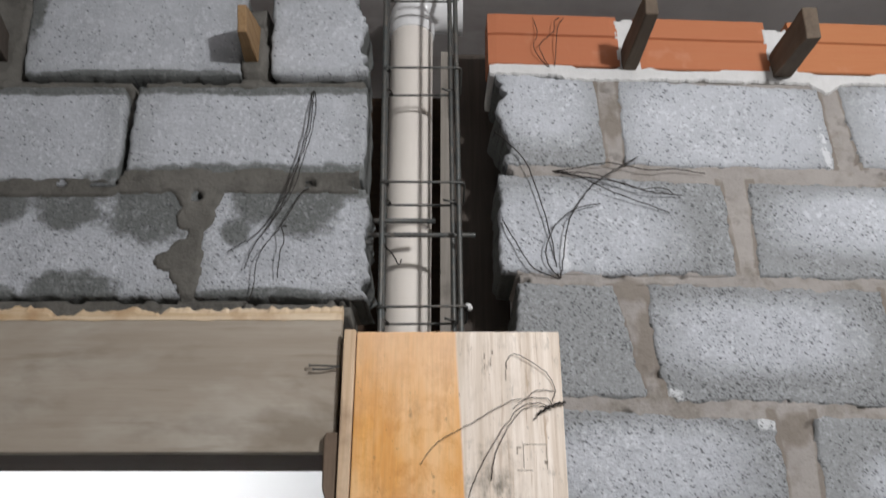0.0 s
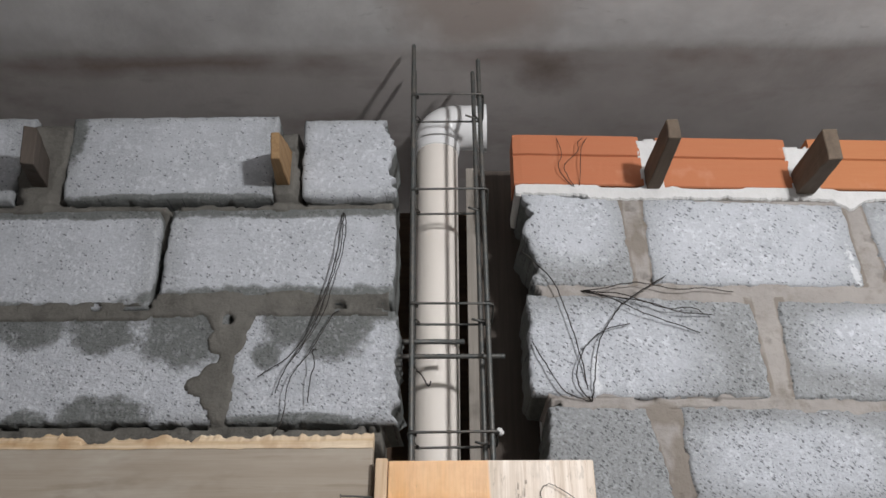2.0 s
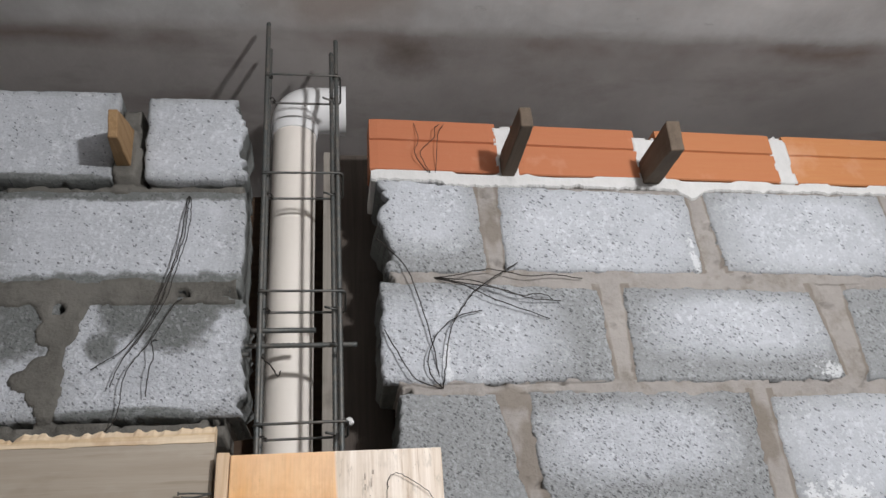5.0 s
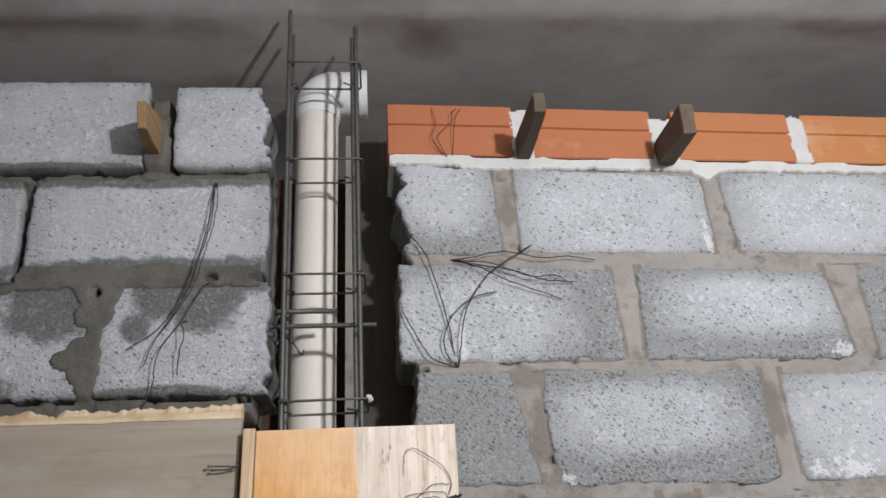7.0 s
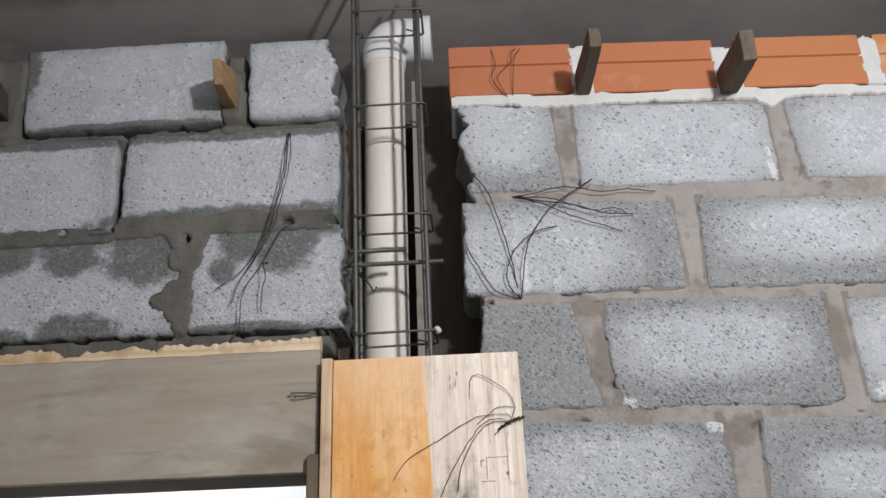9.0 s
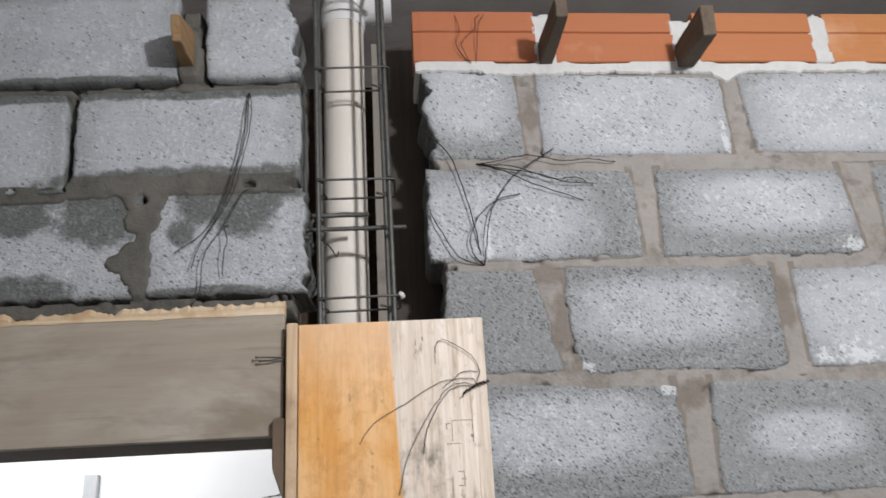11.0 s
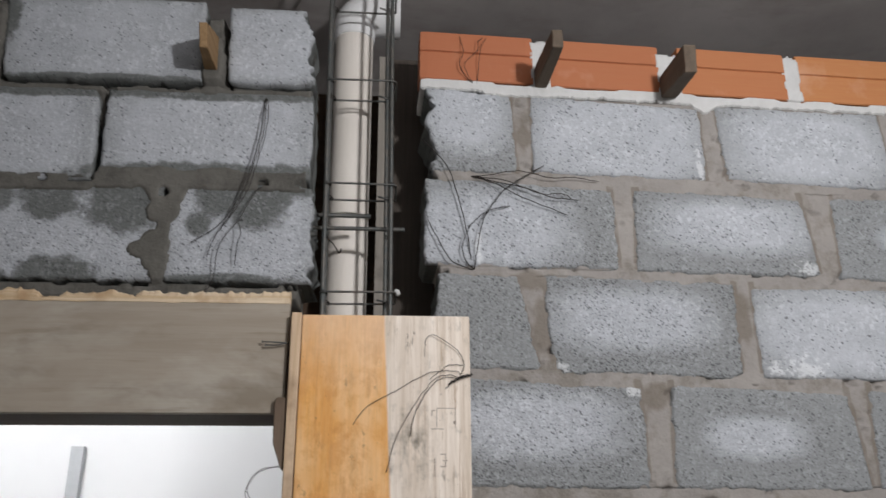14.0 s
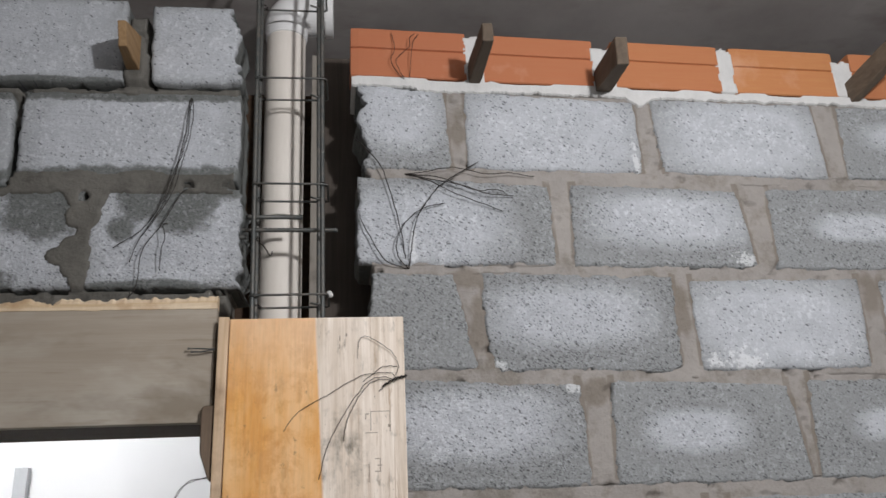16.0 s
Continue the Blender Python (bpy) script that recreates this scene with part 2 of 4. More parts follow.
    # one dark knot low in the oiled half
    kn = k.node("ShaderNodeVectorMath")
    kn.operation = "DISTANCE"
    k.link(k.mapped((1, 0, 0.6)), kn.inputs[0])
    kn.inputs[1].default_value = (-0.088, 0, -0.206)
    a = k.mix(k.ramp(k.math("ADD", kn.outputs["Value"], k.math("MULTIPLY", k.math("SUBTRACT", k.noise(120, 3, 0.6), 0.5), 0.006)), (0.003, 0.9), (0.012, 0.0)), a, (0.14, 0.075, 0.035))
    # the oil is thinner at the board's head
    thin = k.ramp(k.math("ADD", k.math("ADD", k.sep(2), 1.0), k.math("MULTIPLY", k.math("SUBTRACT", k.noise(12, 4, 0.6), 0.5), 0.14)), (0.86, 0.0), (1.0, 0.6))
    a = k.mix(thin, a, (0.86, 0.60, 0.40))
    c = k.mix(oiled, b, a)
    c = k.mix(k.math("MULTIPLY", k.ramp(fib, (0.45, 0.0), (0.75, 1.0)), 0.2), c, (0.40, 0.27, 0.14))
    k.colour(c)
    k.bump((fib, 0.25, 0.0012), (ring, 0.15, 0.002))
    return k.m


def slab_concrete():
    """Bare brownish concrete above the wall, light cement render in front of it, with an uneven edge between."""
    k = Mat("slab_concrete", 0.9, spec=0.2)
    big, mid = k.noise(2.6, 5, 0.6), k.noise(1.0, 4, 0.6, k.mapped((3.5, 7, 4)))
    fine = k.noise(60, 3, 0.6)
    bare = k.mix(k.ramp(big, (0.35, 0.0), (0.65, 1.0)), (0.325, 0.297, 0.284), (0.45, 0.42, 0.405))
    bare = k.mix(k.ramp(mid, (0.52, 0.0), (0.74, 0.65)), bare, (0.21, 0.17, 0.15))
    coat = k.mix(k.ramp(k.noise(4.5, 4, 0.6), (0.35, 0.0), (0.68, 1.0)), (0.455, 0.444, 0.439), (0.645, 0.636, 0.63))
    y = k.math("ADD", k.sep(1), k.math("MULTIPLY", k.math("SUBTRACT", k.noise(5, 5, 0.65), 0.5), 0.075))
    edge = k.ramp(k.math("SUBTRACT", y, 1.0), (0.225, 0.0), (0.262, 1.0))
    # rust-brown seepage along the edge
    band = k.math("SUBTRACT", 1.0, k.math("MULTIPLY", k.math("ABSOLUTE", k.math("SUBTRACT", y, 1.285)), 22.0), True)
    bare = k.mix(k.math("MULTIPLY", k.math("MULTIPLY", band, k.ramp(k.noise(3.4, 3, 0.6), (0.42, 0.0), (0.60, 1.0))), 0.8), bare, (0.20, 0.145, 0.12))
    blot = k.node("ShaderNodeVectorMath")
    blot.operation = "DISTANCE"
    k.link(k.mapped((1, 1, 0)), blot.inputs[0])
    blot.inputs[1].default_value = (0.212, 1.318, 0)
    seep = k.math("ADD", blot.outputs["Value"], k.math("MULTIPLY", k.math("SUBTRACT", k.noise(14, 4, 0.6), 0.5), 0.10))
    bare = k.mix(k.ramp(seep, (0.0, 0.85), (0.10, 0.0)), bare, (0.14, 0.10, 0.08))
    # a brown smear on the render where the column meets it
    smear = k.node("ShaderNodeVectorMath")
    smear.operation = "DISTANCE"
    k.link(k.mapped((0.75, 1, 0)), smear.inputs[0])
    smear.inputs[1].default_value = (0.035, 1.12, 0)
    reach = k.math("ADD", smear.outputs["Value"], k.math("MULTIPLY", k.math("SUBTRACT", k.noise(9, 5, 0.65), 0.5), 0.14))
    coat = k.mix(k.ramp(reach, (0.07, 0.85), (0.17, 0.0)), coat, (0.395, 0.335, 0.30))
    coat = k.mix(k.ramp(k.noise(1.0, 4, 0.7, k.mapped((11, 26, 1)), 0.4), (0.64, 0.0), (0.72, 0.45)), coat, (0.26, 0.25, 0.245))
    c = k.mix(edge, coat, bare)
    c = k.mix(k.math("MULTIPLY", fine, 0.25), c, (0.40, 0.385, 0.375))
    k.colour(c)
    k.bump((k.noise(40, 4, 0.6), 0.4, 0.003))
    return k.m


def rebar_steel():
    k = Mat("rebar_steel", 0.55, 0.55, 0.4)
    n = k.noise(60, 4, 0.65)
    k.colour(k.mix(k.ramp(n, (0.4, 0.0), (0.7, 1.0)), (0.10, 0.108, 0.106), (0.16, 0.145, 0.128)))
    k.bump((k.noise(300, 3, 0.6), 0.3, 0.001))
    return k.m


BLOCK = concrete_block()
MORTAR_R = mortar("cement_mortar", (0.262, 0.242, 0.226), (0.338, 0.314, 0.293), (0.17, 0.15, 0.125))
MORTAR_L = mortar("damp_mortar", (0.108, 0.103, 0.092), (0.158, 0.150, 0.135), (0.074, 0.071, 0.064))
GYPSUM = plain("white_gypsum_mortar", (0.51, 0.505, 0.495), (0.65, 0.645, 0.635), 25, 0.9, bump=0.4)
CLAY = terracotta()
BOARD = stained_board()
RAW_WOOD = wood("raw_wood", (0.62, 0.44, 0.28), (0.80, 0.62, 0.44), (0.26, 0.17, 0.11), amount=0.6)
SPLIT_WOOD = wood("split_wood", (0.62, 0.46, 0.28), (0.86, 0.74, 0.57), (0.36, 0.19, 0.08), axis=0, amount=0.75)
GREY_WOOD = form_board()
STRIP_WOOD = wood("weathered_strip_wood", (0.27, 0.245, 0.215), (0.38, 0.35, 0.31), (0.11, 0.095, 0.08), amount=0.7)
CLEAT_WOOD = wood("brown_cleat_wood", (0.13, 0.09, 0.062), (0.22, 0.16, 0.115), (0.08, 0.06, 0.045), amount=0.5)
DARK_WOOD = wood("dark_wedge_wood", (0.095, 0.07, 0.05), (0.165, 0.125, 0.09), (0.07, 0.055, 0.043), axis=1, amount=0.4)
TAN_WOOD = wood("tan_wedge_wood", (0.25, 0.15, 0.07), (0.38, 0.25, 0.13), (0.14, 0.085, 0.05), axis=1, amount=0.4)
# form wood with the shade of recess and soffit put into its colour
SHADE_WOOD = wood("shade_form_wood", (0.060, 0.036, 0.022), (0.10, 0.064, 0.042), (0.04, 0.026, 0.018), axis=0)
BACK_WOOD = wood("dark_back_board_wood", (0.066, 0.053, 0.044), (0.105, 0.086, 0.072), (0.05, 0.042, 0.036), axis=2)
STEEL = rebar_steel()
WIRE = plain("black_tie_wire", (0.012, 0.012, 0.012), (0.035, 0.026, 0.02), 40, 0.55, 0.0, 0.1)
PVC = plain("cream_pvc", (0.80, 0.742, 0.675), (0.84, 0.785, 0.72), 12, 0.6, bump=0.03, spec=0.5)
PVC_WHITE = plain("white_pvc", (0.82, 0.82, 0.82), (0.86, 0.86, 0.86), 12, 0.28, bump=0.03, spec=0.5)
SLAB = slab_concrete()
WHITE_WALL = plain("white_paint", (0.80, 0.80, 0.80), (0.84, 0.84, 0.84), 4, 0.7, bump=0.15)
ROOM_WALL = plain("grey_cement_render", (0.46, 0.455, 0.45), (0.55, 0.545, 0.54), 3, 0.9, bump=0.4)
FLOOR = plain("cement_floor", (0.26, 0.25, 0.24), (0.36, 0.35, 0.33), 3, 0.8, bump=0.4)
ALU = plain("grey_metal_channel", (0.36, 0.37, 0.38), (0.44, 0.45, 0.46), 30, 0.5, 0.2, 0.05)
INK = plain("faded_ink", (0.16, 0.13, 0.10), (0.62, 0.53, 0.44), 160, 0.8)


# ---- mesh helpers ----
def finish(ob, parent, label, material, smooth=False):
    ob.data.materials.append(material)
    if smooth:
        for p in ob.data.polygons:
            p.use_smooth = True
    if parent:
        ob.parent = parent
    if label:
        ob["label"] = label
    return ob


def part(name, bm, material, parent=None, label="", at=(0, 0, 0), smooth=False):
    bmesh.ops.recalc_face_normals(bm, faces=bm.faces)
    me = bpy.data.meshes.new(name)
    bm.to_mesh(me)
    bm.free()
    ob = new(name, me)
    ob.location = at
    return finish(ob, parent, label, material, smooth)


def empty(name, at=(0, 0, 0), rz=0.0):
    ob = new(name)
    ob.location, ob.rotation_euler = at, (0, 0, rz)
    ob.empty_display_size = 0.05
    return ob


def fbm(x, y, z, octaves=4):
    return noise.fractal(Vector((x, y, z)), 1.0, 2.0, octaves)


def box(x0, x1, y0, y1, z0, z1, bevel=0.002, cut=0, rough=0.0, seed=0.0):
    """A bevelled box; rough: worn surface in metres."""
    bm = bmesh.new()
    bmesh.ops.create_cube(bm, size=1)
    for v in bm.verts:
        v.co = Vector(((x0 + x1) / 2 + v.co.x * (x1 - x0), (y0 + y1) / 2 + v.co.y * (y1 - y0), (z0 + z1) / 2 + v.co.z * (z1 - z0)))
    if bevel:
        bmesh.ops.bevel(bm, geom=bm.edges[:], offset=bevel, segments=2, affect="EDGES", profile=0.6)
    if cut:
        bmesh.ops.subdivide_edges(bm, edges=[e for e in bm.edges if e.calc_length() > 0.04], cuts=cut, use_grid_fill=True)
    if rough:
        for v in bm.verts:
            v.co += Vector((fbm(v.co.x * 25 + seed, v.co.y * 25, v.co.z * 25), fbm(v.co.x * 25, v.co.y * 25 + seed + 9, v.co.z * 25), fbm(v.co.x * 25, v.co.y * 25, v.co.z * 25 + seed + 5))) * rough
    return bm


def smooth_line(pts, steps=6):
    pts = [Vector(p) for p in pts]
    pts = [2 * pts[0] - pts[1], *pts, 2 * pts[-1] - pts[-2]]
    out = []
    for a, b, c, d in zip(pts, pts[1:], pts[2:], pts[3:]):
        for i in range(steps):
            t = i / steps
            out.append(0.5 * (2 * b + (c - a) * t + (2 * a - 5 * b + 4 * c - d) * t * t + (3 * b - 3 * c + d - a) * t**3))
    return [*out, pts[-2]]


def tube(bm, pts, r, sides=8, closed=False, ribs=0.0):
    """A round bar along pts; ribs: the rolled ribs' height."""
    rings, side = [], None
    n = len(pts)
    for i, p in enumerate(pts):
        a, b = (pts[i - 1], pts[(i + 1) % n]) if closed else (pts[max(i - 1, 0)], pts[min(i + 1, n - 1)])
        way = (Vector(b) - Vector(a)).normalized()
        side = way.orthogonal().normalized() if side is None else (side - way * side.dot(way)).normalized()
        up = way.cross(side)
        rr = r + (ribs if i % 2 else 0)
        rings.append([bm.verts.new(Vector(p) + rr * (math.cos(k) * side + math.sin(k) * up)) for k in (2 * math.pi * j / sides for j in range(sides))])
    for i in range(n if closed else n - 1):
        a, b = rings[i], rings[(i + 1) % n]
        for j in range(sides):
            bm.faces.new((a[j], a[(j + 1) % sides], b[(j + 1) % sides], b[j]))
    if not closed:
        bm.faces.new(rings[0][::-1])
        bm.faces.new(rings[-1])
    return bm


def lathe(bm, profile, centre, sides=40):
    """Turns (radius, height) pairs round a vertical line."""
    rings = [[bm.verts.new((centre[0] + r * math.cos(a), centre[1] + r * math.sin(a), h)) for a in (2 * math.pi * j / sides for j in range(sides))] for r, h in profile]
    for a, b in zip(rings, rings[1:]):
        for j in range(sides):
            bm.faces.new((a[j], a[(j + 1) % sides], b[(j + 1) % sides], b[j]))
    return bm


def ease(v):
    v = min(max(v, 0.0), 1.0)
    return v * v * (3 - 2 * v)


def blobs(x, z, spots):
    """How far inside the nearest oval spot a place lies: 1 in its middle, 0 on its edge, less outside."""
    return max(1 - math.hypot((x - a) / w, (z - b) / h) for a, b, w, h in spots)


def stone(parent, x0, x1, z0, z1, damp=0.3, left=0.0, right=0.0, slant=(0.0, 0.0), slope=(0.0, 0.0), core=None, wet=(), step=0.0065, depth=0.14, seed=0.0, coarse=0.8, pale=(), name="block"):
    """One rough concrete block, its face on y = 0. left, right: how ragged its broken ends are; slant, slope: how far its ends lean and its beds fall;
    damp: how wide the damp border reaches in from the joints; core: middle and half sizes of its dry patch; wet: soaked spots."""
    hw, hh = (x1 - x0) / 2, (z1 - z0) / 2
    cx, cz = (x0 + x1) / 2, (z0 + z1) / 2
    nx, nz = max(4, round(2 * hw / step)), max(4, round(2 * hh / step))
    verts, faces, damps, soak_shades, pales = [], [], [], [], []
    for j in range(nz + 1):
        for i in range(nx + 1):
            u, v = 2 * i / nx - 1, 2 * j / nz - 1
            u, v = math.sin(u * math.pi / 2) * 0.35 + u * 0.65, math.sin(v * math.pi / 2) * 0.35 + v * 0.65
            x, z = u * hw, v * hh
            x += (slant[0] * (1 - u) / 2 + slant[1] * (1 + u) / 2) * v
            z += (slope[0] * (1 - v) / 2 + slope[1] * (1 + v) / 2) * u
            # rounded corners and chipped arrises
            eu, ev = ease((abs(u) - 0.75) / 0.25), ease((abs(v) - 0.6) / 0.4)
            x -= math.copysign(0.0015 * eu * ev, u)
            z -= math.copysign(0.0015 * eu * ev, v)
            n1 = fbm((cx + x) * 22 + seed, seed, (cz + z) * 22)
            n2 = fbm((cx + x) * 60, seed + 7, (cz + z) * 60)
            x += eu * (0.3 + 0.7 * coarse) * (0.0040 * n1 + 0.0032 * n2)
            z += ev * (0.3 + 0.7 * coarse) * (0.0034 * fbm((cx + x) * 16, seed + 3, (cz + z) * 16) + 0.0030 * n2)
            chip = 0.005 * coarse * ease(4.0 * fbm((cx + x) * 38, seed + 11, (cz + z) * 38) - 0.7)
            x -= math.copysign(chip * ease((abs(u) - 0.93) / 0.07), u)
            z -= math.copysign(chip * ease((abs(v) - 0.88) / 0.12), v)
            ragged = left if u < 0 else right
            if ragged:
                x -= math.copysign(ragged * ease((abs(u) - 0.5) / 0.5) * (0.45 + 0.7 * fbm(seed, cz * 9 + z * 19, 3.0, 5) + 0.55 * fbm(seed, z * 85, 8.0, 3)), u)
            d = min(hw * (1 - abs(u)), hh * (1 - abs(v)))
            y = 0.004 * max(0.0, 1 - d / 0.006) ** 2 + 0.0012 * n1 + 0.0006 * n2
            verts.append((x, y, z))
            if core:
                du, dv = abs(cx + x - core[0]) / core[2], abs(cz + z - core[1]) / core[3]
                w = 1 - damp + ((du**3 + dv**3) ** (1 / 3) - 1) * 0.74
            else:
                w = 0.75 * max(abs(x) / hw, abs(z) / hh) + 0.25 * math.hypot(x / hw, z / hh)
            damps.append(min(1.2, max(-0.3, 0.5 + (w - (1 - damp)) * 1.6)))
            soak_shades.append(max(-0.5, 0.5 + 0.6 * blobs(cx + x, cz + z, wet)) if wet else -0.5)
            pales.append(max(-0.5, 0.5 + 0.6 * blobs(cx + x, cz + z, pale)) if pale else -0.5)
    idx = lambda i, j: j * (nx + 1) + i  # noqa: E731
    for j in range(nz):
        for i in range(nx):
            faces.append((idx(i, j), idx(i + 1, j), idx(i + 1, j + 1), idx(i, j + 1)))
    rim = [idx(i, 0) for i in range(nx)] + [idx(nx, j) for j in range(nz)] + [idx(i, nz) for i in range(nx, 0, -1)] + [idx(0, j) for j in range(nz, 0, -1)]
    # ends run back through the wall, a little uneven
    last = rim
    for y in (0.03, 0.08, depth):
        ring = []
        for k in rim:
            x, _, z = verts[k]
            wob = 0.006 * fbm(x * 30 + seed, y * 40, z * 30)
            ring.append(len(verts))
            verts.append((x * (1 - 0.004 * y / depth) + wob * (1 if left or right else 0.3), y, z + 0.3 * wob))
            # shade of the returns put into the colour: darkest values all over
            damps.append(1.0), soak_shades.append(1.0), pales.append(-0.5)
        for k in range(len(rim)):
            m = (k + 1) % len(rim)
            faces.append((last[k], ring[k], ring[m], last[m]))
        last = ring
    faces.append(tuple(last))
    me = bpy.data.meshes.new(name)
    me.from_pydata(verts, [], faces)
    for key, values in (("damp", damps), ("soak_shade", soak_shades), ("pale", pales), ("coarse", [coarse] * len(verts))):
        me.attributes.new(key, "FLOAT", "POINT").data.foreach_set("value", values)
    ob = new(name, me)
    ob.location = (cx, 0, cz)
    return finish(ob, parent, "", BLOCK, True)


def sheet(parent, name, x0, x1, z0, z1, field, material, step, depth, label="", tint=None, cracks=()):
    """A mass of mortar: its face lies at field(x, z), its back at depth. None in the field leaves a hole.
    tint(x, z): how brown the later mortar there is. cracks: heights of broken hairline gaps along it."""
    nx, count = round((x1 - x0) / step), round((z1 - z0) / step)
    levels = [(z0 + (z1 - z0) * j / count, False, 1.0) for j in range(count + 1)]
    levels = [v for v in levels if all(abs(v[0] - c) > 0.0085 for c in cracks)]
    levels += [(c, True, d) for c in cracks for d in (-0.005, -0.0011, 0.0, 0.0011, 0.005)]
    levels.sort(key=lambda v: v[0] + (v[2] if v[1] else 0))
    nz = len(levels) - 1
    verts, faces, index = [], [], {}
    for j, (base, crack, off) in enumerate(levels):
        for i in range(nx + 1):
            x = x0 + (x1 - x0) * i / nx
            z = base
            if crack:
                z += off + 0.0030 * fbm(x * 13, base * 7, 1.0) + 0.0014 * fbm(x * 38, base * 5, 4.0, 2)
            y = field(x, z)
            if y is not None:
                if off == 0.0:
                    y += 0.014 * ease(4 * (fbm(x * 5.0, base * 31, 2.0, 2) - 0.20))
                index[i, j] = len(verts)
                verts.append((x, y, z))
    for j in range(nz):
        for i in range(nx):
            q = [(i, j), (i + 1, j), (i + 1, j + 1), (i, j + 1)]
            if all(k in index for k in q):
                faces.append(tuple(index[k] for k in q))
    edges = {}
    for f in faces:
        for a, b in zip(f, f[1:] + f[:1]):
            edges[a, b] = True
    back = {}
    for a, b in [e for e in edges if (e[1], e[0]) not in edges]:
        for k in (a, b):
            if k not in back:
                back[k] = len(verts)
                verts.append((verts[k][0], depth, verts[k][2]))
        faces.append((b, a, back[a], back[b]))
    me = bpy.data.meshes.new(name)
    me.from_pydata(verts, [], faces)
    if tint:
        me.attributes.new("dab", "FLOAT", "POINT").data.foreach_set("value", [tint(v[0], v[2]) for v in verts])
    ob = new(name, me)
    return finish(ob, parent, label, material, True)


def wires(name, strands, r, label, at=(0, 0, 0), rz=0.0):
    """A bunch of tie wires; each strand is a line of places."""
    ob = empty(name, at, rz)
    tagged(ob, label, "wire")
    for s in strands:
        line = smooth_line(s, 9)
        for i, p in enumerate(line[1:-1], 1):
            p += 0.0017 * Vector((fbm(i * 0.37, s[-1][0] * 90, 1.0, 3), 0.2 * fbm(i * 0.37, 2.0, s[-1][2] * 90, 3), fbm(i * 0.37, s[-1][2] * 90, 5.0, 3)))
        part("strand", tube(bmesh.new(), line, r, 6), WIRE, ob, smooth=True)
    return ob


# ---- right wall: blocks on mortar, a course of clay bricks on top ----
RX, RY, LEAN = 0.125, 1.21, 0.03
right = tagged(empty("wall_right", (RX, RY, 0), math.atan(LEAN)), "grey concrete block wall topped by a course of orange clay bricks", "wall", kind="structure")


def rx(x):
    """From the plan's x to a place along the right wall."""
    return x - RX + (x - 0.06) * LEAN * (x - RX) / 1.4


# each block: its ends at the top and at the foot, its upper and its lower bed (both at the ends), its dry patch, how pitted it is
ROW_1 = [((-0.010, 0.180), (0.012, 0.190), (2.802, 2.786), (2.607, 2.607), (0.087, 2.742, 0.085, 0.085), 0.62),
         ((0.224, 0.595), (0.226, 0.597), (2.791, 2.775), (2.611, 2.607), (0.408, 2.700, 0.20, 0.105), 0.62),
         ((0.634, 1.012), (0.646, 1.020), (2.785, 2.782), (2.611, 2.600), (0.836, 2.695, 0.180, 0.088), 0.34),
         ((1.074, 1.440), (1.070, 1.440), (2.780, 2.780), (2.602, 2.602), (1.280, 2.706, 0.14, 0.036), 0.40),
         ((1.475, 1.86), (1.475, 1.86), (2.780, 2.780), (2.602, 2.602), (1.67, 2.70, 0.15, 0.05), 0.5)]
ROW_2 = [((0.0, 0.387), (-0.002, 0.392), (2.588, 2.574), (2.405, 2.404), (0.125, 2.481, 0.165, 0.082), 0.84),
         ((0.436, 0.797), (0.430, 0.818), (2.577, 2.569), (2.400, 2.400), (0.641, 2.502, 0.160, 0.056), 0.78),
         ((0.867, 1.246), (0.864, 1.243), (2.576, 2.574), (2.396, 2.392), (1.060, 2.488, 0.095, 0.030), 0.66),
         ((1.300, 1.68), (1.300, 1.68), (2.573, 2.573), (2.394, 2.394), (1.49, 2.49, 0.10, 0.03), 0.66)]
ROW_3 = [((0.022, 0.180), (0.014, 0.219), (2.386, 2.384), (2.199, 2.199), (0.02, 2.20, 0.03, 0.03), 0.84),
         ((0.236, 0.628), (0.246, 0.620), (2.386, 2.378), (2.195, 2.189), (0.412, 2.300, 0.150, 0.058), 1.0),
         ((0.662, 1.032), (0.664, 1.020), (2.369, 2.373), (2.189, 2.188), (0.844, 2.276, 0.182, 0.086), 0.40),
         ((1.080, 1.450), (1.070, 1.450), (2.370, 2.370), (2.186, 2.186), (1.27, 2.27, 0.18, 0.085), 0.6),
         ((1.49, 1.87), (1.49, 1.87), (2.370, 2.370), (2.186, 2.186), (1.68, 2.27, 0.15, 0.06), 0.6)]
ROW_4 = [((0.022, 0.412), (0.020, 0.417), (2.184, 2.163), (1.988, 1.980), (0.200, 2.095, 0.165, 0.060), 1.0),
         ((0.473, 0.830), (0.468, 0.850), (2.172, 2.156), (1.982, 1.977), (0.633, 2.074, 0.094, 0.036), 0.62),
         ((0.876, 1.250), (0.867, 1.236), (2.164, 2.164), (1.979, 1.973), (1.066, 2.076, 0.098, 0.028), 0.7),
         ((1.290, 1.67), (1.290, 1.67), (2.164, 2.164), (1.975, 1.975), (1.48, 2.08, 0.10, 0.03), 0.7)]
ROW_5 = [((0.020, 0.208), (0.020, 0.210), (1.964, 1.957), (1.778, 1.778), (0.10, 1.87, 0.03, 0.02), 0.8),
         ((0.236, 0.630), (0.236, 0.632), (1.952, 1.951), (1.778, 1.778), (0.428, 1.872, 0.15, 0.045), 0.9),
         ((0.668, 1.080), (0.668, 1.080), (1.951, 1.948), (1.778, 1.778), (0.888, 1.880, 0.150, 0.045), 0.8),
         ((1.112, 1.49), (1.112, 1.49), (1.950, 1.950), (1.778, 1.778), (1.30, 1.87, 0.10, 0.04), 0.8)]
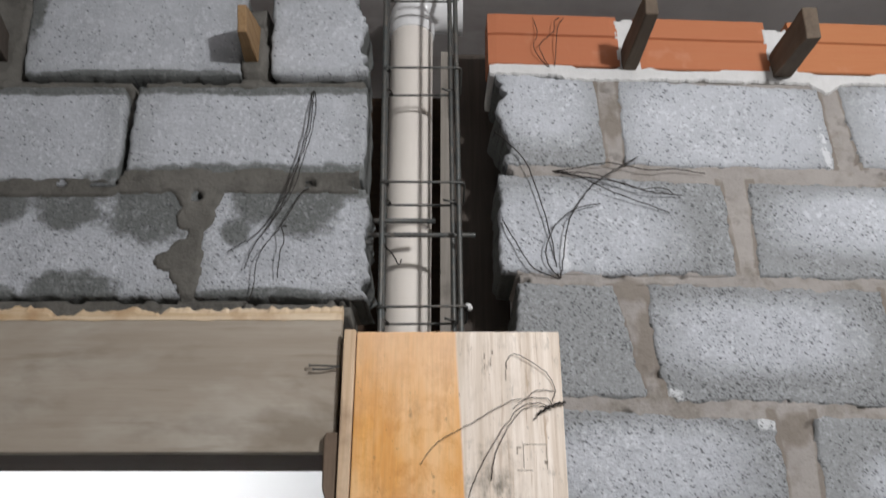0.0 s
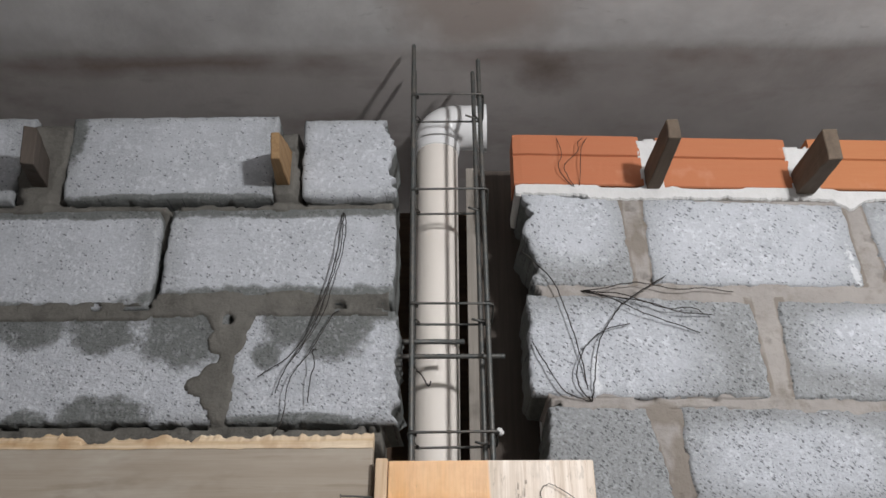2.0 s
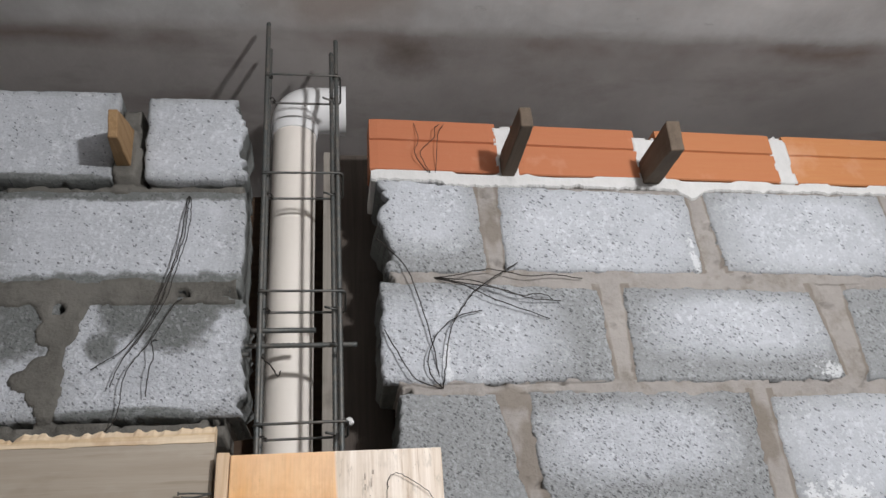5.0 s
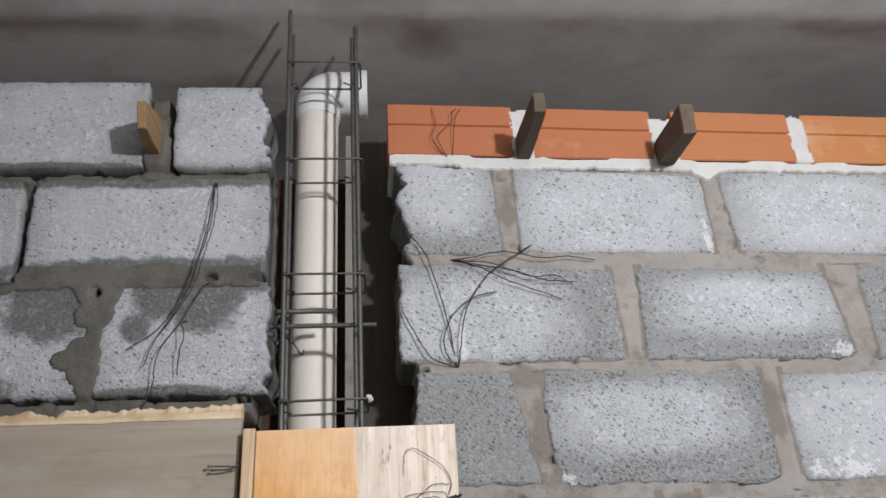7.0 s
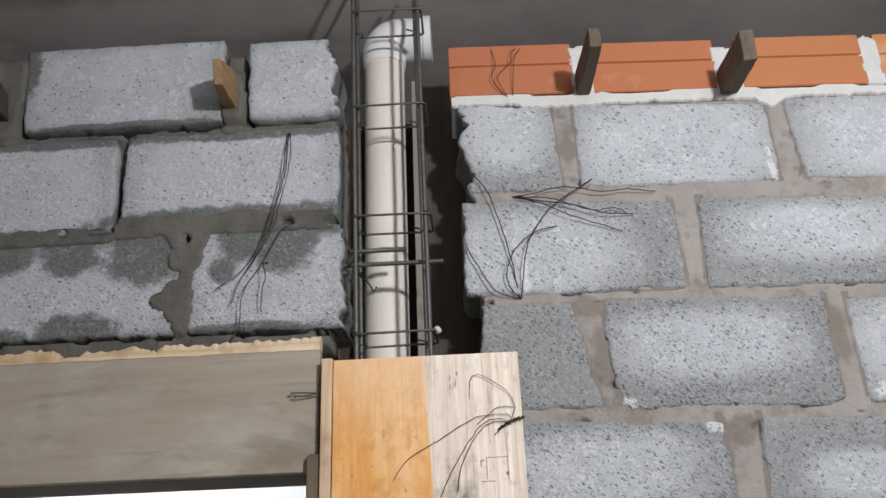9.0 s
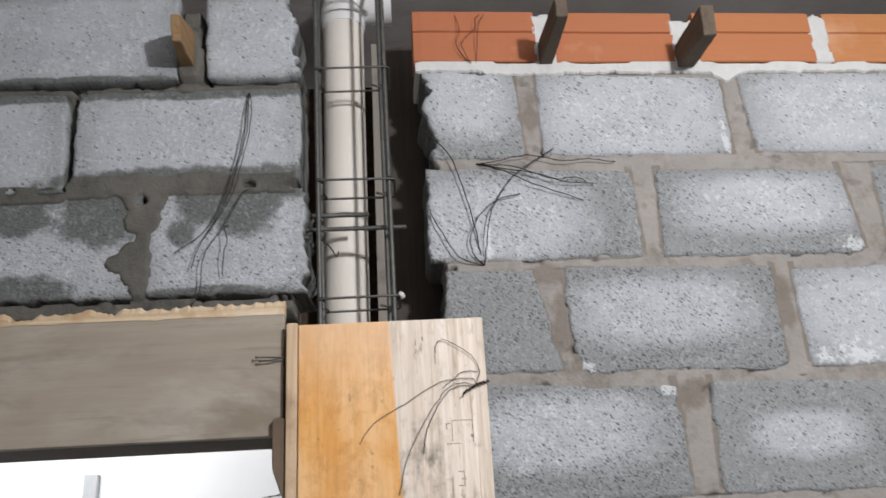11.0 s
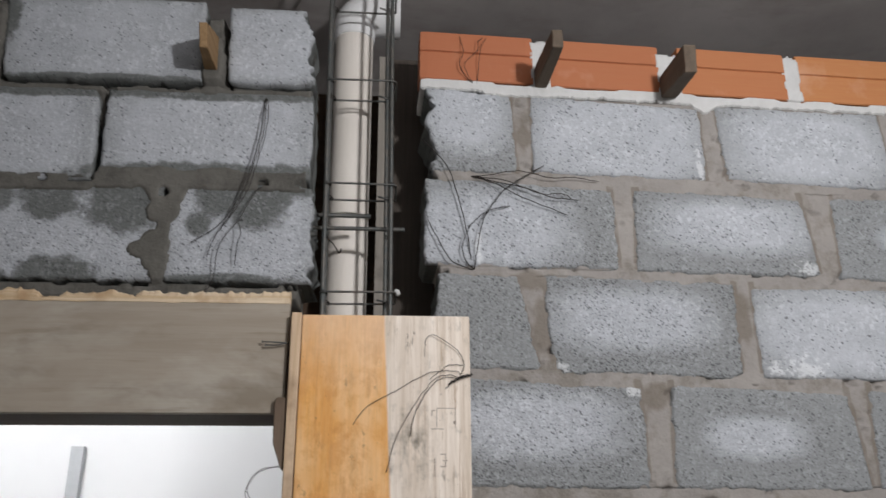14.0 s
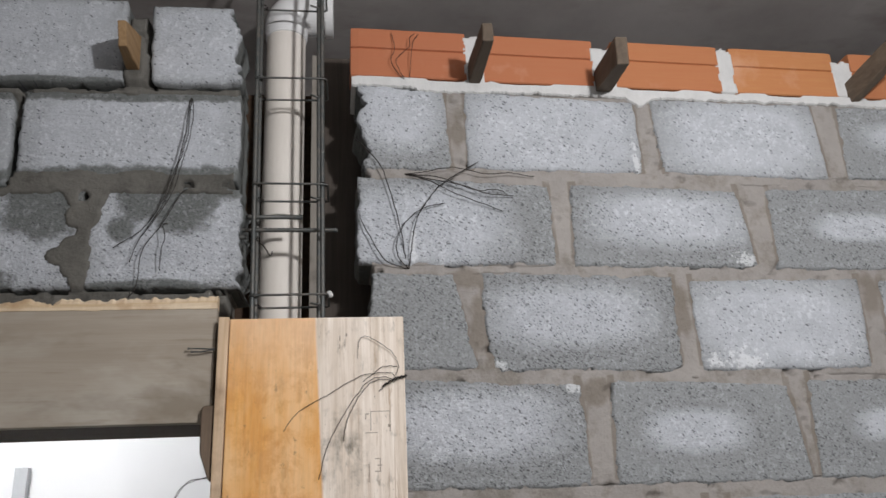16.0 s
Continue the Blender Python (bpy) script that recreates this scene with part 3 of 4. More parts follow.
ROWS = (ROW_1, ROW_2, ROW_3, ROW_4, ROW_5)
PALE = [(0.755, 2.206, 0.035, 0.022), (0.790, 2.416, 0.024, 0.016), (0.105, 2.440, 0.007, 0.030), (0.585, 2.640, 0.007, 0.045), (0.690, 2.205, 0.014, 0.012), (0.262, 2.206, 0.016, 0.010), (0.400, 2.160, 0.016, 0.012)]
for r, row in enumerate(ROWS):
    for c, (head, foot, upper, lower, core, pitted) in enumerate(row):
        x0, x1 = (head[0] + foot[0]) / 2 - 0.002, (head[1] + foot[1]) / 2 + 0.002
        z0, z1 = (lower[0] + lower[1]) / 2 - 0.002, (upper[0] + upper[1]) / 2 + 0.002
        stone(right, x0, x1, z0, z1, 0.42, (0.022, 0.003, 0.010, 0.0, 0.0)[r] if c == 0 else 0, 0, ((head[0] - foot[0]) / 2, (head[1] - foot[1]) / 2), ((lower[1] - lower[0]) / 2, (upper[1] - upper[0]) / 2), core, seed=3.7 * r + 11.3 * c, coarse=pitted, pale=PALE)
for r in range(8):
    z1 = 1.752 - 0.206 * r
    for c in range(5):
        x0 = 0.025 + 0.415 * c + (0.2 if r % 2 else 0)
        stone(right, x0, x0 + 0.388, max(z1 - 0.182, 0.02), z1, 0.5, step=0.02, seed=50 + r * 7 + c)


# brown dabs of later mortar
DABS = [(0.205, 2.372, 0.030, 0.020), (0.225, 2.29, 0.016, 0.06), (0.443, 2.150, 0.030, 0.026), (0.205, 2.70, 0.016, 0.05), (0.640, 2.30, 0.014, 0.06), (1.055, 2.34, 0.024, 0.04), (0.378, 2.50, 0.014, 0.020)]


def joint_edge(x, z):
    """How near a place in an upright joint lies to the blocks beside it: 1 at their edges, 0 in the joint's middle and elsewhere."""
    for row in ROWS:
        low, top = row[0][3][0], row[0][2][0]
        if not low < z < top:
            continue
        t = (z - low) / (top - low)
        for a, b in zip(row, row[1:]):
            p, q = a[1][1] + (a[0][1] - a[1][1]) * t, b[1][0] + (b[0][0] - b[1][0]) * t
            if p - 0.01 < x < q + 0.01:
                return ease(1 - (min(x - p, q - x) - 0.003) / 0.006)
    return 0.0


def right_bed(x, z):
    if z > 2.79 and x > 0.06:
        return None
    start = (0.036 if z > 2.615 else 0.022 if z > 2.39 else 0.040) + 0.014 * fbm(3.0, 5.0, z * 22) + 0.006 * fbm(3.0, 7.0, z * 90)
    if x < start:
        return None
    n = fbm(x * 12, 1.0, z * 12)
    y = max(0.0022, 0.0032 + 0.0018 * n) + 0.0008 * fbm(x * 60, 2.0, z * 60)
    # hollows where the mortar has sunk
    y += 0.010 * ease(7 * fbm(x * 24, 6.0, z * 36) - 3.3)
    return y


sheet(right, "mortar", 0.0, 1.84, 1.78, 2.8155, right_bed, MORTAR_R, 0.0042, 0.13, "brown-grey cement mortar filling the joints", lambda x, z: 0.5 + max(blobs(x, z, DABS), joint_edge(x, z) - 0.62) + 0.55 * fbm(x * 22, 4.0, z * 22), (2.584, 2.386, 2.176, 2.604, 2.402, 1.983))
sheet(right, "mortar", 0.045, 1.84, 0.0, 1.775, right_bed, MORTAR_R, 0.04, 0.13)


def brick_foot(x):
    return 2.8185 - 0.0125 * x


def gypsum_strip():
    """The white bed under the bricks: a ragged lower edge that fills the joint heads, and a broken gap under the bricks."""
    bm = bmesh.new()
    rows, n = [], 640
    for i in range(n + 1):
        x = -0.011 + 1.815 * i / n
        low = 2.789 - 0.004 * x + 0.008 * fbm(x * 9, 3.0, 0.0) + 0.005 * fbm(x * 48, 4.0, 0.0) + 0.003 * fbm(x * 120, 4.0, 3.0)
        low -= 0.016 * ease(1 - abs(x - 0.612) / 0.035)
        if x < 0.122:
            low = max(low, 2.796 + 0.007 * fbm(x * 40, 1.0, 5.0))
        top = brick_foot(x) + 0.002 - 0.0052 * ease(5 * fbm(x * 7, 9.0, 3.0) + 0.2)
        low = min(low, top - 0.003)
        y = -0.0012 + 0.002 * fbm(x * 16, 8.0, 1.0)
        w = 0.0009 * fbm(x * 35, 5.0, 2.0)
        rows.append([bm.verts.new(c) for c in ((x, 0.12, low), (x, y + 0.004, low), (x, y, low + 0.003), (x, y + w, (low + top) / 2), (x, y, top - 0.001), (x, 0.12, top))])
    for a, b in zip(rows, rows[1:]):
        for j in range(6):
            bm.faces.new((a[j], a[(j + 1) % 6], b[(j + 1) % 6], b[j]))
    bm.faces.new(rows[0][::-1])
    bm.faces.new(rows[-1])
    return bm


part("gypsum_bed", gypsum_strip(), GYPSUM, right, "white gypsum mortar bed under the bricks")
BRICKS = [(0.112, 0.356), (0.390, 0.636), (0.680, 0.920), (0.951, 1.192), (1.233, 1.467), (1.473, 1.72)]


def clay_brick(length, height):
    """An extruded clay brick with a scored line along its face."""
    g, b = 0.58 * height, 0.0025
    prof = [(b, 0), (0, b), (0, g - 0.003), (0.0045, g - 0.001), (0.0045, g + 0.001), (0, g + 0.003), (0, height - b), (b, height), (0.055, height), (0.055, 0)]
    bm = bmesh.new()
    n = 16
    rings = []
    for i in range(n + 1):
        x = length * i / n
        e = 0.0015 * (1 if i in (0, n) else 0)
        rings.append([bm.verts.new((x + (0.0015 * fbm(y * 40, z * 40, length * 7) if i in (0, n) else 0), y + e + 0.0007 * fbm(x * 14, z * 12, length * 30), z)) for y, z in prof])
    for a, b2 in zip(rings, rings[1:]):
        for j in range(len(prof)):
            k = (j + 1) % len(prof)
            bm.faces.new((a[j], a[k], b2[k], b2[j]))
    bm.faces.new(rings[0])
    bm.faces.new(rings[-1][::-1])
    return bm


for i, (x0, x1) in enumerate(BRICKS):
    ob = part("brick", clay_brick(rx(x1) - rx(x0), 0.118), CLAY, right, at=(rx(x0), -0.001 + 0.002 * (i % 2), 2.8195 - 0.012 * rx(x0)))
    ob.data.attributes.new("tone", "FLOAT", "POINT").data.foreach_set("value", [(0.1, 0.25, 0.55, 1.0, 0.5, 0.4)[i]] * len(ob.data.vertices))
    ob.rotation_euler = (0, radians((0.6, 0.7, 0.8, 0.6, 0.9, 0.7)[i]), 0)
    if i:
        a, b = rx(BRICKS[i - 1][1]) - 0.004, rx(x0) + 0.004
        top = 2.931 - 0.004 * i - (0.012 if i in (2, 4) else 0)
        joint = lambda x, z: None if z > top + 0.006 * fbm(x * 40, z * 9, 1.5) else 0.001 + 0.003 * fbm(x * 40, 2.2, z * 30)  # noqa: E731
        sheet(right, "gypsum_joint", a, b, 2.81, 2.94, joint, GYPSUM, 0.004, 0.12)


# ---- left wall over the door opening ----
left = tagged(empty("wall_left", (0, 1.21, 0)), "grey concrete block wall with damp smeared mortar over the door opening", "wall", kind="structure")
SOAK = [(-0.735, 2.533, 0.060, 0.038), (-0.607, 2.538, 0.058, 0.055), (-0.465, 2.528, 0.074, 0.072), (-0.319, 2.478, 0.025, 0.023), (-0.288, 2.545, 0.042, 0.052), (-0.206, 2.533, 0.060, 0.060), (-0.150, 2.562, 0.060, 0.022), (-0.62, 2.566, 0.50, 0.013), (-0.22, 2.566, 0.16, 0.014), (-0.579, 2.372, 0.076, 0.034), (-0.70, 2.360, 0.045, 0.022), (-0.26, 2.364, 0.11, 0.013)]
UNDER = [(-0.88, 2.566, 0.22, 0.016), (-0.32, 2.578, 0.26, 0.030), (-0.13, 2.580, 0.12, 0.026)]
OVER = [(-0.70, 2.763, 0.30, 0.012), (-0.30, 2.765, 0.25, 0.014)]
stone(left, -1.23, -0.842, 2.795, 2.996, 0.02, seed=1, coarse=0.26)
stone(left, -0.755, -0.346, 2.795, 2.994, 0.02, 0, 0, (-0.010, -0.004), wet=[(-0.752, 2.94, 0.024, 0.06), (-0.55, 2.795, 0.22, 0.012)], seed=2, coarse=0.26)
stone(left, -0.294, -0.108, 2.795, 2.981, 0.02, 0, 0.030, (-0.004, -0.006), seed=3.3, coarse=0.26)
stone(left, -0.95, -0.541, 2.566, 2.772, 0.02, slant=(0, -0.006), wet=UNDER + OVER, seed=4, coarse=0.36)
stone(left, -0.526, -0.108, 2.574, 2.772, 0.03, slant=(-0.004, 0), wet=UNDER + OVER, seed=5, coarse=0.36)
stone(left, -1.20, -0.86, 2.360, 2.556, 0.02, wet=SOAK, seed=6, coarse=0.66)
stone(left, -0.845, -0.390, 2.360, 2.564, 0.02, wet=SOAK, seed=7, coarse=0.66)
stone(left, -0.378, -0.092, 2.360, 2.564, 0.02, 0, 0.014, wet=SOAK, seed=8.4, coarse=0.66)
SMEARS = [(-0.389, 2.545, 0.046, 0.040), (-0.390, 2.505, 0.038, 0.034), (-0.384, 2.460, 0.017, 0.040), (-0.396, 2.432, 0.036, 0.040), (-0.412, 2.424, 0.042, 0.022), (-0.392, 2.405, 0.030, 0.030), (-0.388, 2.390, 0.022, 0.034), (-0.800, 2.90, 0.05, 0.13), (-0.322, 2.84, 0.026, 0.07)]

HOLES = [(-0.203, 2.566, 0.013, 0.006), (-0.120, 2.566, 0.016, 0.007), (-0.392, 2.542, 0.009, 0.007), (-0.628, 2.569, 0.008, 0.005), (-0.555, 2.566, 0.022, 0.0035)]


def left_bed(x, z):
    n = fbm(x * 12, 4.0, z * 12)
    f = fbm(x * 55, 9.0, z * 55)
    if z > 2.80 and not (-0.850 < x < -0.750 or -0.352 < x < -0.290):
        return None
    if z > 2.972 + 0.003 * f or x > -0.114 + 0.008 * n:
        return None
    y = 0.030 + 0.006 * n
    s = blobs(x, z, SMEARS) + 0.22 * n + 0.12 * f
    # the thick bed between the two lower courses bulges over the blocks' edges
    mid, half = (2.572, 0.026) if x > -0.533 else (2.560, 0.020)
    band = 1 - abs(z - mid - 0.005 * n) / (half + 0.008 * n + 0.004 * f)
    upper = 1 - abs(z - 2.772 - 0.004 * n) / (0.009 + 0.006 * n)
    y -= 0.036 * ease(0.5 + 2.2 * max(s, band)) + 0.030 * ease(0.5 + 1.8 * upper)
    y = max(y, -0.0045 + 0.001 * n) + 0.0012 * f
    if z < 2.362:
        y = min(y, 0.006 + 0.010 * max(0.0, n) + 0.002 * f)
    # open cracks under the blocks
    crack = fbm(x * 7, 12.0, 1.0)
    if abs(z - 2.7895 - 0.002 * f) < 0.0042 and crack > -0.12 and x > -0.76:
        y = 0.075
    if abs(z - 2.355 - 0.004 * n) < 0.0029 and crack < 0.05:
        y = 0.055
    # small holes left in the bed
    if blobs(x, z, HOLES) + 0.5 * f > 0:
        y = 0.055
    if -0.541 < x - 0.06 * (z - 2.67) < -0.523 and 2.572 < z < 2.780:
        y = 0.11
    if -0.302 < x + 0.05 * (z - 2.8) < -0.288 and z > 2.87:
        y = 0.09
    return y


sheet(left, "mortar", -1.22, -0.100, 2.329, 2.985, left_bed, MORTAR_L, 0.0055, 0.13, "damp brown-grey mortar smeared over the joints")
part("jamb", box(-1.6, -1.235, 0.0, 0.14, 0, 2.99), MORTAR_L, left, "rendered wall beside the opening")

# ---- ceiling, floor and the closing walls ----
tagged(part("ceiling", box(-2.6, 3.2, -3.0, 6.2, 3.2, 3.35, 0), SLAB), "concrete slab, rendered light grey up to a ragged brown-stained edge", "ceiling", kind="structure")
tagged(part("floor", box(-2.6, 3.2, -3.0, 6.2, -0.15, 0.0, 0), FLOOR), "bare grey cement floor", "floor", kind="structure")
tagged(part("wall_behind", box(-2.6, 3.2, -3.15, -3.0, 0, 3.35, 0), ROOM_WALL), "grey rendered wall", "wall", kind="structure")
tagged(part("wall_side_west", box(-2.75, -2.6, -3.15, 6.2, 0, 3.35, 0), ROOM_WALL), "grey rendered wall", "wall", kind="structure")
tagged(part("wall_side_east", box(3.2, 3.35, -3.15, 6.2, 0, 3.35, 0), ROOM_WALL), "grey rendered wall", "wall", kind="structure")
tagged(part("wall_left_far", box(-2.6, -1.6, 1.21, 1.35, 0, 2.99, 0), ROOM_WALL), "grey rendered wall", "wall", kind="structure")
tagged(part("wall_right_far", box(2.1, 3.2, 1.28, 1.42, 0, 2.95, 0), ROOM_WALL), "grey rendered wall", "wall", kind="structure")
# partition added to keep the back room's light off the slab over the wall
tagged(part("wall_passage", box(-2.6, 3.2, 1.95, 2.1, 2.26, 3.199, 0), WHITE_WALL), "added white partition head that screens off the back room's light", "wall", kind="structure")
tagged(part("wall_passage_east", box(0.2, 3.2, 1.952, 2.098, 0, 2.26, 0), WHITE_WALL), "added white partition below the head, on the east side", "wall", kind="structure")
tagged(part("wall_back_room", box(-2.6, -0.86, 3.9, 4.05, 0, 3.199, 0), WHITE_WALL), "plain white painted wall of the room behind", "wall", kind="structure")
tagged(part("wall_back_return", box(-0.83, 0.6, 3.3, 3.45, 0, 3.199, 0), WHITE_WALL), "plain white painted wall standing forward in the room behind", "wall", kind="structure")
tagged(part("wall_back_side", box(-0.86, -0.83, 3.302, 4.05, 0, 3.199, 0), WHITE_WALL), "plain white painted wall end in the room behind", "wall", kind="structure")

# ---- column: formwork, reinforcement, waste pipe ----
column = tagged(empty("column_formwork", (0.045, 1.152, 2.284)), "wooden column formwork, half orange-oiled and half bare", "formwork")
face_board = part("front_board", box(-0.1465, 0.1585, 0.0, 0.036, -2.284, 0.0, 0.0025, 3, 0.0006), BOARD, column, "softwood board, one half stained orange")
part("side_board", box(-0.1655, -0.1485, -0.001, 0.19, -2.284, 0.004, 0.003, 3, 0.0016, 4), RAW_WOOD, column, "sawn edge of a pale side board")
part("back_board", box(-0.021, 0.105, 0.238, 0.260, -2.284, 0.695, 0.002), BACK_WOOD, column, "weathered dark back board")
# boards that close the recess, painted near black to stand for its shade
part("back_board", box(-0.170, 0.115, 0.326, 0.346, -2.284, 0.048, 0.002), SHADE_WOOD, column)
part("back_board", box(-0.240, 0.115, 0.326, 0.346, 0.051, 0.645, 0.002), SHADE_WOOD, column)
part("edge_strip", box(-0.0225, -0.0030, 0.230, 0.2375, -2.284, 0.697, 0.001, 3, 0.001), STRIP_WOOD, column, "pale chipped edge strip")
MARKS = [(0.088, -0.172, 0.007, 0.002), (0.088, -0.172, 0.002, 0.010), (0.097, -0.168, 0.034, 0.0014), (0.097, -0.168, 0.0016, 0.034), (0.130, -0.168, 0.0014, 0.036), (0.088, -0.204, 0.022, 0.0016),
         (0.127, -0.191, 0.005, 0.005), (0.104, -0.247, 0.010, 0.0018), (0.108, -0.258, 0.008, 0.0018), (0.104, -0.268, 0.010, 0.0018), (0.112, -0.248, 0.0016, 0.020), (0.093, -0.256, 0.002, 0.030),
         (0.044, -0.034, 0.002, 0.010), (0.044, -0.050, 0.002, 0.008), (0.055, -0.030, 0.003, 0.006), (0.053, -0.042, 0.002, 0.012), (0.075, -0.060, 0.002, 0.016)]
for x, z, w, h in MARKS:
    part("faded_mark", box(x, x + w, -0.0006, 0.0008, z - h, z, 0), INK, face_board, "faded illegible stamp mark")
column_wires = wires("tie_wire", [
    [(0.206, 1.165, 2.1745), (0.200, 1.1494, 2.174), (0.184, 1.1477, 2.171), (0.169, 1.1470, 2.159), (0.158, 1.1491, 2.149)],
    [(0.190, 1.1487, 2.169), (0.176, 1.1480, 2.181), (0.126, 1.1470, 2.176), (0.067, 1.1480, 2.144), (0.021, 1.1491, 2.118), (-0.004, 1.1503, 2.086)],
    [(0.186, 1.1487, 2.171), (0.150, 1.1473, 2.173), (0.122, 1.1470, 2.147), (0.089, 1.1487, 2.097), (0.067, 1.1501, 2.051), (0.055, 1.1504, 2.005)],
    [(0.182, 1.1487, 2.169), (0.152, 1.1473, 2.168), (0.130, 1.1470, 2.150), (0.103, 1.1487, 2.103), (0.096, 1.1501, 2.065)],
    [(0.188, 1.1494, 2.176), (0.192, 1.1483, 2.196), (0.180, 1.1466, 2.219), (0.151, 1.1452, 2.239), (0.135, 1.1462, 2.247), (0.124, 1.1491, 2.240), (0.122, 1.1501, 2.225)],
    [(0.190, 1.1487, 2.192), (0.165, 1.1480, 2.192), (0.148, 1.1483, 2.180), (0.130, 1.1494, 2.166)]], 0.00058, "thin black tie wires fanning over the formwork board")
twist = [Vector((0.206 - 0.042 * k / 24, 1.147 - 0.004 * math.sin(k / 8) + 0.0016 * math.cos(k * 1.6), 2.1745 - 0.017 * (k / 24) ** 1.5 + 0.0016 * math.sin(k * 1.6))) for k in range(25)]
part("twist", tube(bmesh.new(), twist, 0.0018, 6), WIRE, column_wires, smooth=True)

lintel = tagged(empty("lintel_formwork", (-0.665, 1.172, 2.107)), "grey weathered lintel formwork boards above the door opening", "formwork")
part("front_board", box(-0.54, 0.537, 0.0, 0.022, 0.0, 0.204, 0.002, 3, 0.001), GREY_WOOD, lintel, "cement-grey formwork board")


def splinters():
    """The torn upper edge of the lintel board: a ragged pale strip."""
    bm = bmesh.new()
    n, rows = 220, []
    for i in range(n + 1):
        x = -0.54 + 1.077 * i / n
        top = 0.2225 + 0.007 * fbm(x * 9, 0.5, 0) + 0.0055 * fbm(x * 60, 2, 0) + 0.004 * fbm(x * 140, 2, 4) - 0.009 * ease(4 * fbm(x * 7, 7, 0) - 0.4) + 0.004 * ease((x - 0.35) * 8)
        low = 0.2035 - 0.002 - 0.003 * max(0, fbm(x * 17, 9, 0))
        y = 0.002 * fbm(x * 30, 3, 0)
        rows.append([bm.verts.new(c) for c in ((x, -0.0015, low), (x, -0.002 + y, (low + top) / 2 + 0.002 * fbm(x * 60, 1, 0)), (x, 0.006 + y, top), (x, 0.022, top - 0.002), (x, 0.022, low))])
    for a, b in zip(rows, rows[1:]):
        for j in range(5):
            bm.faces.new((a[j], a[(j + 1) % 5], b[(j + 1) % 5], b[j]))
    bm.faces.new(rows[0][::-1])
    bm.faces.new(rows[-1])
    return bm


part("torn_edge", splinters(), SPLIT_WOOD, lintel, "pale freshly split upper edge")
# shade under and behind the lintel is put into these boards' colour
part("soffit_board", box(-0.54, 0.53, 0.0225, 0.160, 0.0005, 0.026, 0.001), SHADE_WOOD, lintel, "dark underside board")
part("rear_board", box(-0.54, 0.53, 0.1605, 0.182, 0.0005, 0.21, 0.001), SHADE_WOOD, lintel)
for dz, dx in ((0.127, -0.006), (0.121, 0.0)):
    nail = tube(bmesh.new(), [Vector((0.54, -0.012, 0.125)), Vector((0.515 + dx, -0.010, dz)), Vector((0.500 + dx, -0.011, dz))], 0.0013, 8)
    tube(nail, [Vector((0.500 + dx, -0.011, dz)), Vector((0.4988 + dx, -0.011, dz))], 0.003, 8)
    part("nail", nail, STEEL, lintel, "bent steel nail")


def cleat_mesh():
    bm = bmesh.new()
    prof = [(-0.144, 2.126), (-0.140, 2.134), (-0.1225, 2.134), (-0.1225, 2.008), (-0.127, 2.013), (-0.142, 2.055)]
    a = [bm.verts.new((x, 1.158, z)) for x, z in prof]
    b = [bm.verts.new((x, 1.20, z)) for x, z in prof]
    bm.faces.new(a)
    bm.faces.new(b[::-1])
    for j in range(6):
        bm.faces.new((a[j], b[j], b[(j + 1) % 6], a[(j + 1) % 6]))
    bmesh.ops.bevel(bm, geom=bm.edges[:], offset=0.002, segments=1, affect="EDGES")
    return bm


tagged(part("wooden_cleat", cleat_mesh(), CLEAT_WOOD), "dark chamfered wooden cleat under the lintel board", "cleat")
wires("tie_wire", [[(-0.121, 1.19, 2.022), (-0.141, 1.2, 2.018), (-0.170, 1.2, 2.008), (-0.186, 1.2, 1.98), (-0.177, 1.2, 1.96), (-0.16, 1.2, 1.945)], [(-0.121, 1.2, 2.019), (-0.165, 1.2, 2.013), (-0.191, 1.21, 1.978), (-0.175, 1.21, 1.94)]], 0.0006, "thin black wire loop hanging off the formwork")

cage = tagged(empty("rebar_cage", (0, 0, 0)), "dark steel reinforcement cage of ribbed bars and wire stirrups", "rebar cage")
XL, XR, YF, YB = -0.0725, 0.0570, 1.214, 1.288


def ribbed(a, b, r):
    a, b = Vector(a), Vector(b)
    n = max(4, int((b - a).length / 0.0042))
    return tube(bmesh.new(), [a.lerp(b, i / n) for i in range(n + 1)], r - 0.0003, 8, False, 0.0012)


for x, y, top, lean in ((XL + 0.006, YF, 3.180, -0.018), (XR + 0.004, YF, 3.136, -0.011), (XL + 0.004, YB, 3.178, -0.018), (XR - 0.006, YB, 3.17, -0.011)):
    part("bar", ribbed((x, y, 1.9), (x + lean, y, top), 0.0042), STEEL, cage, smooth=True)


def stirrup(z, tilt, dx):
    bm = bmesh.new()
    x0, x1, y0, y1, c = XL - 0.007 + dx, XR + 0.008 + dx, YF - 0.007, YB + 0.007, 0.008
    loop = []
    for cx, cy, a0 in ((x1 - c, y1 - c, 0), (x0 + c, y1 - c, 90), (x0 + c, y0 + c, 180), (x1 - c, y0 + c, 270)):
        for k in range(4):
            a = radians(a0 + 30 * k)
            p = Vector((cx + c * math.cos(a), cy + c * math.sin(a), z))
            p.z += tilt * (p.x - x0)
            loop.append(p)
    tube(bm, loop, 0.0022, 6, True)
    hook = Vector((x1 - 0.006, y1 - 0.006, z + tilt * (x1 - x0)))
    tube(bm, [hook, hook + Vector((-0.03, -0.012, 0.003))], 0.0022, 6)
    return bm


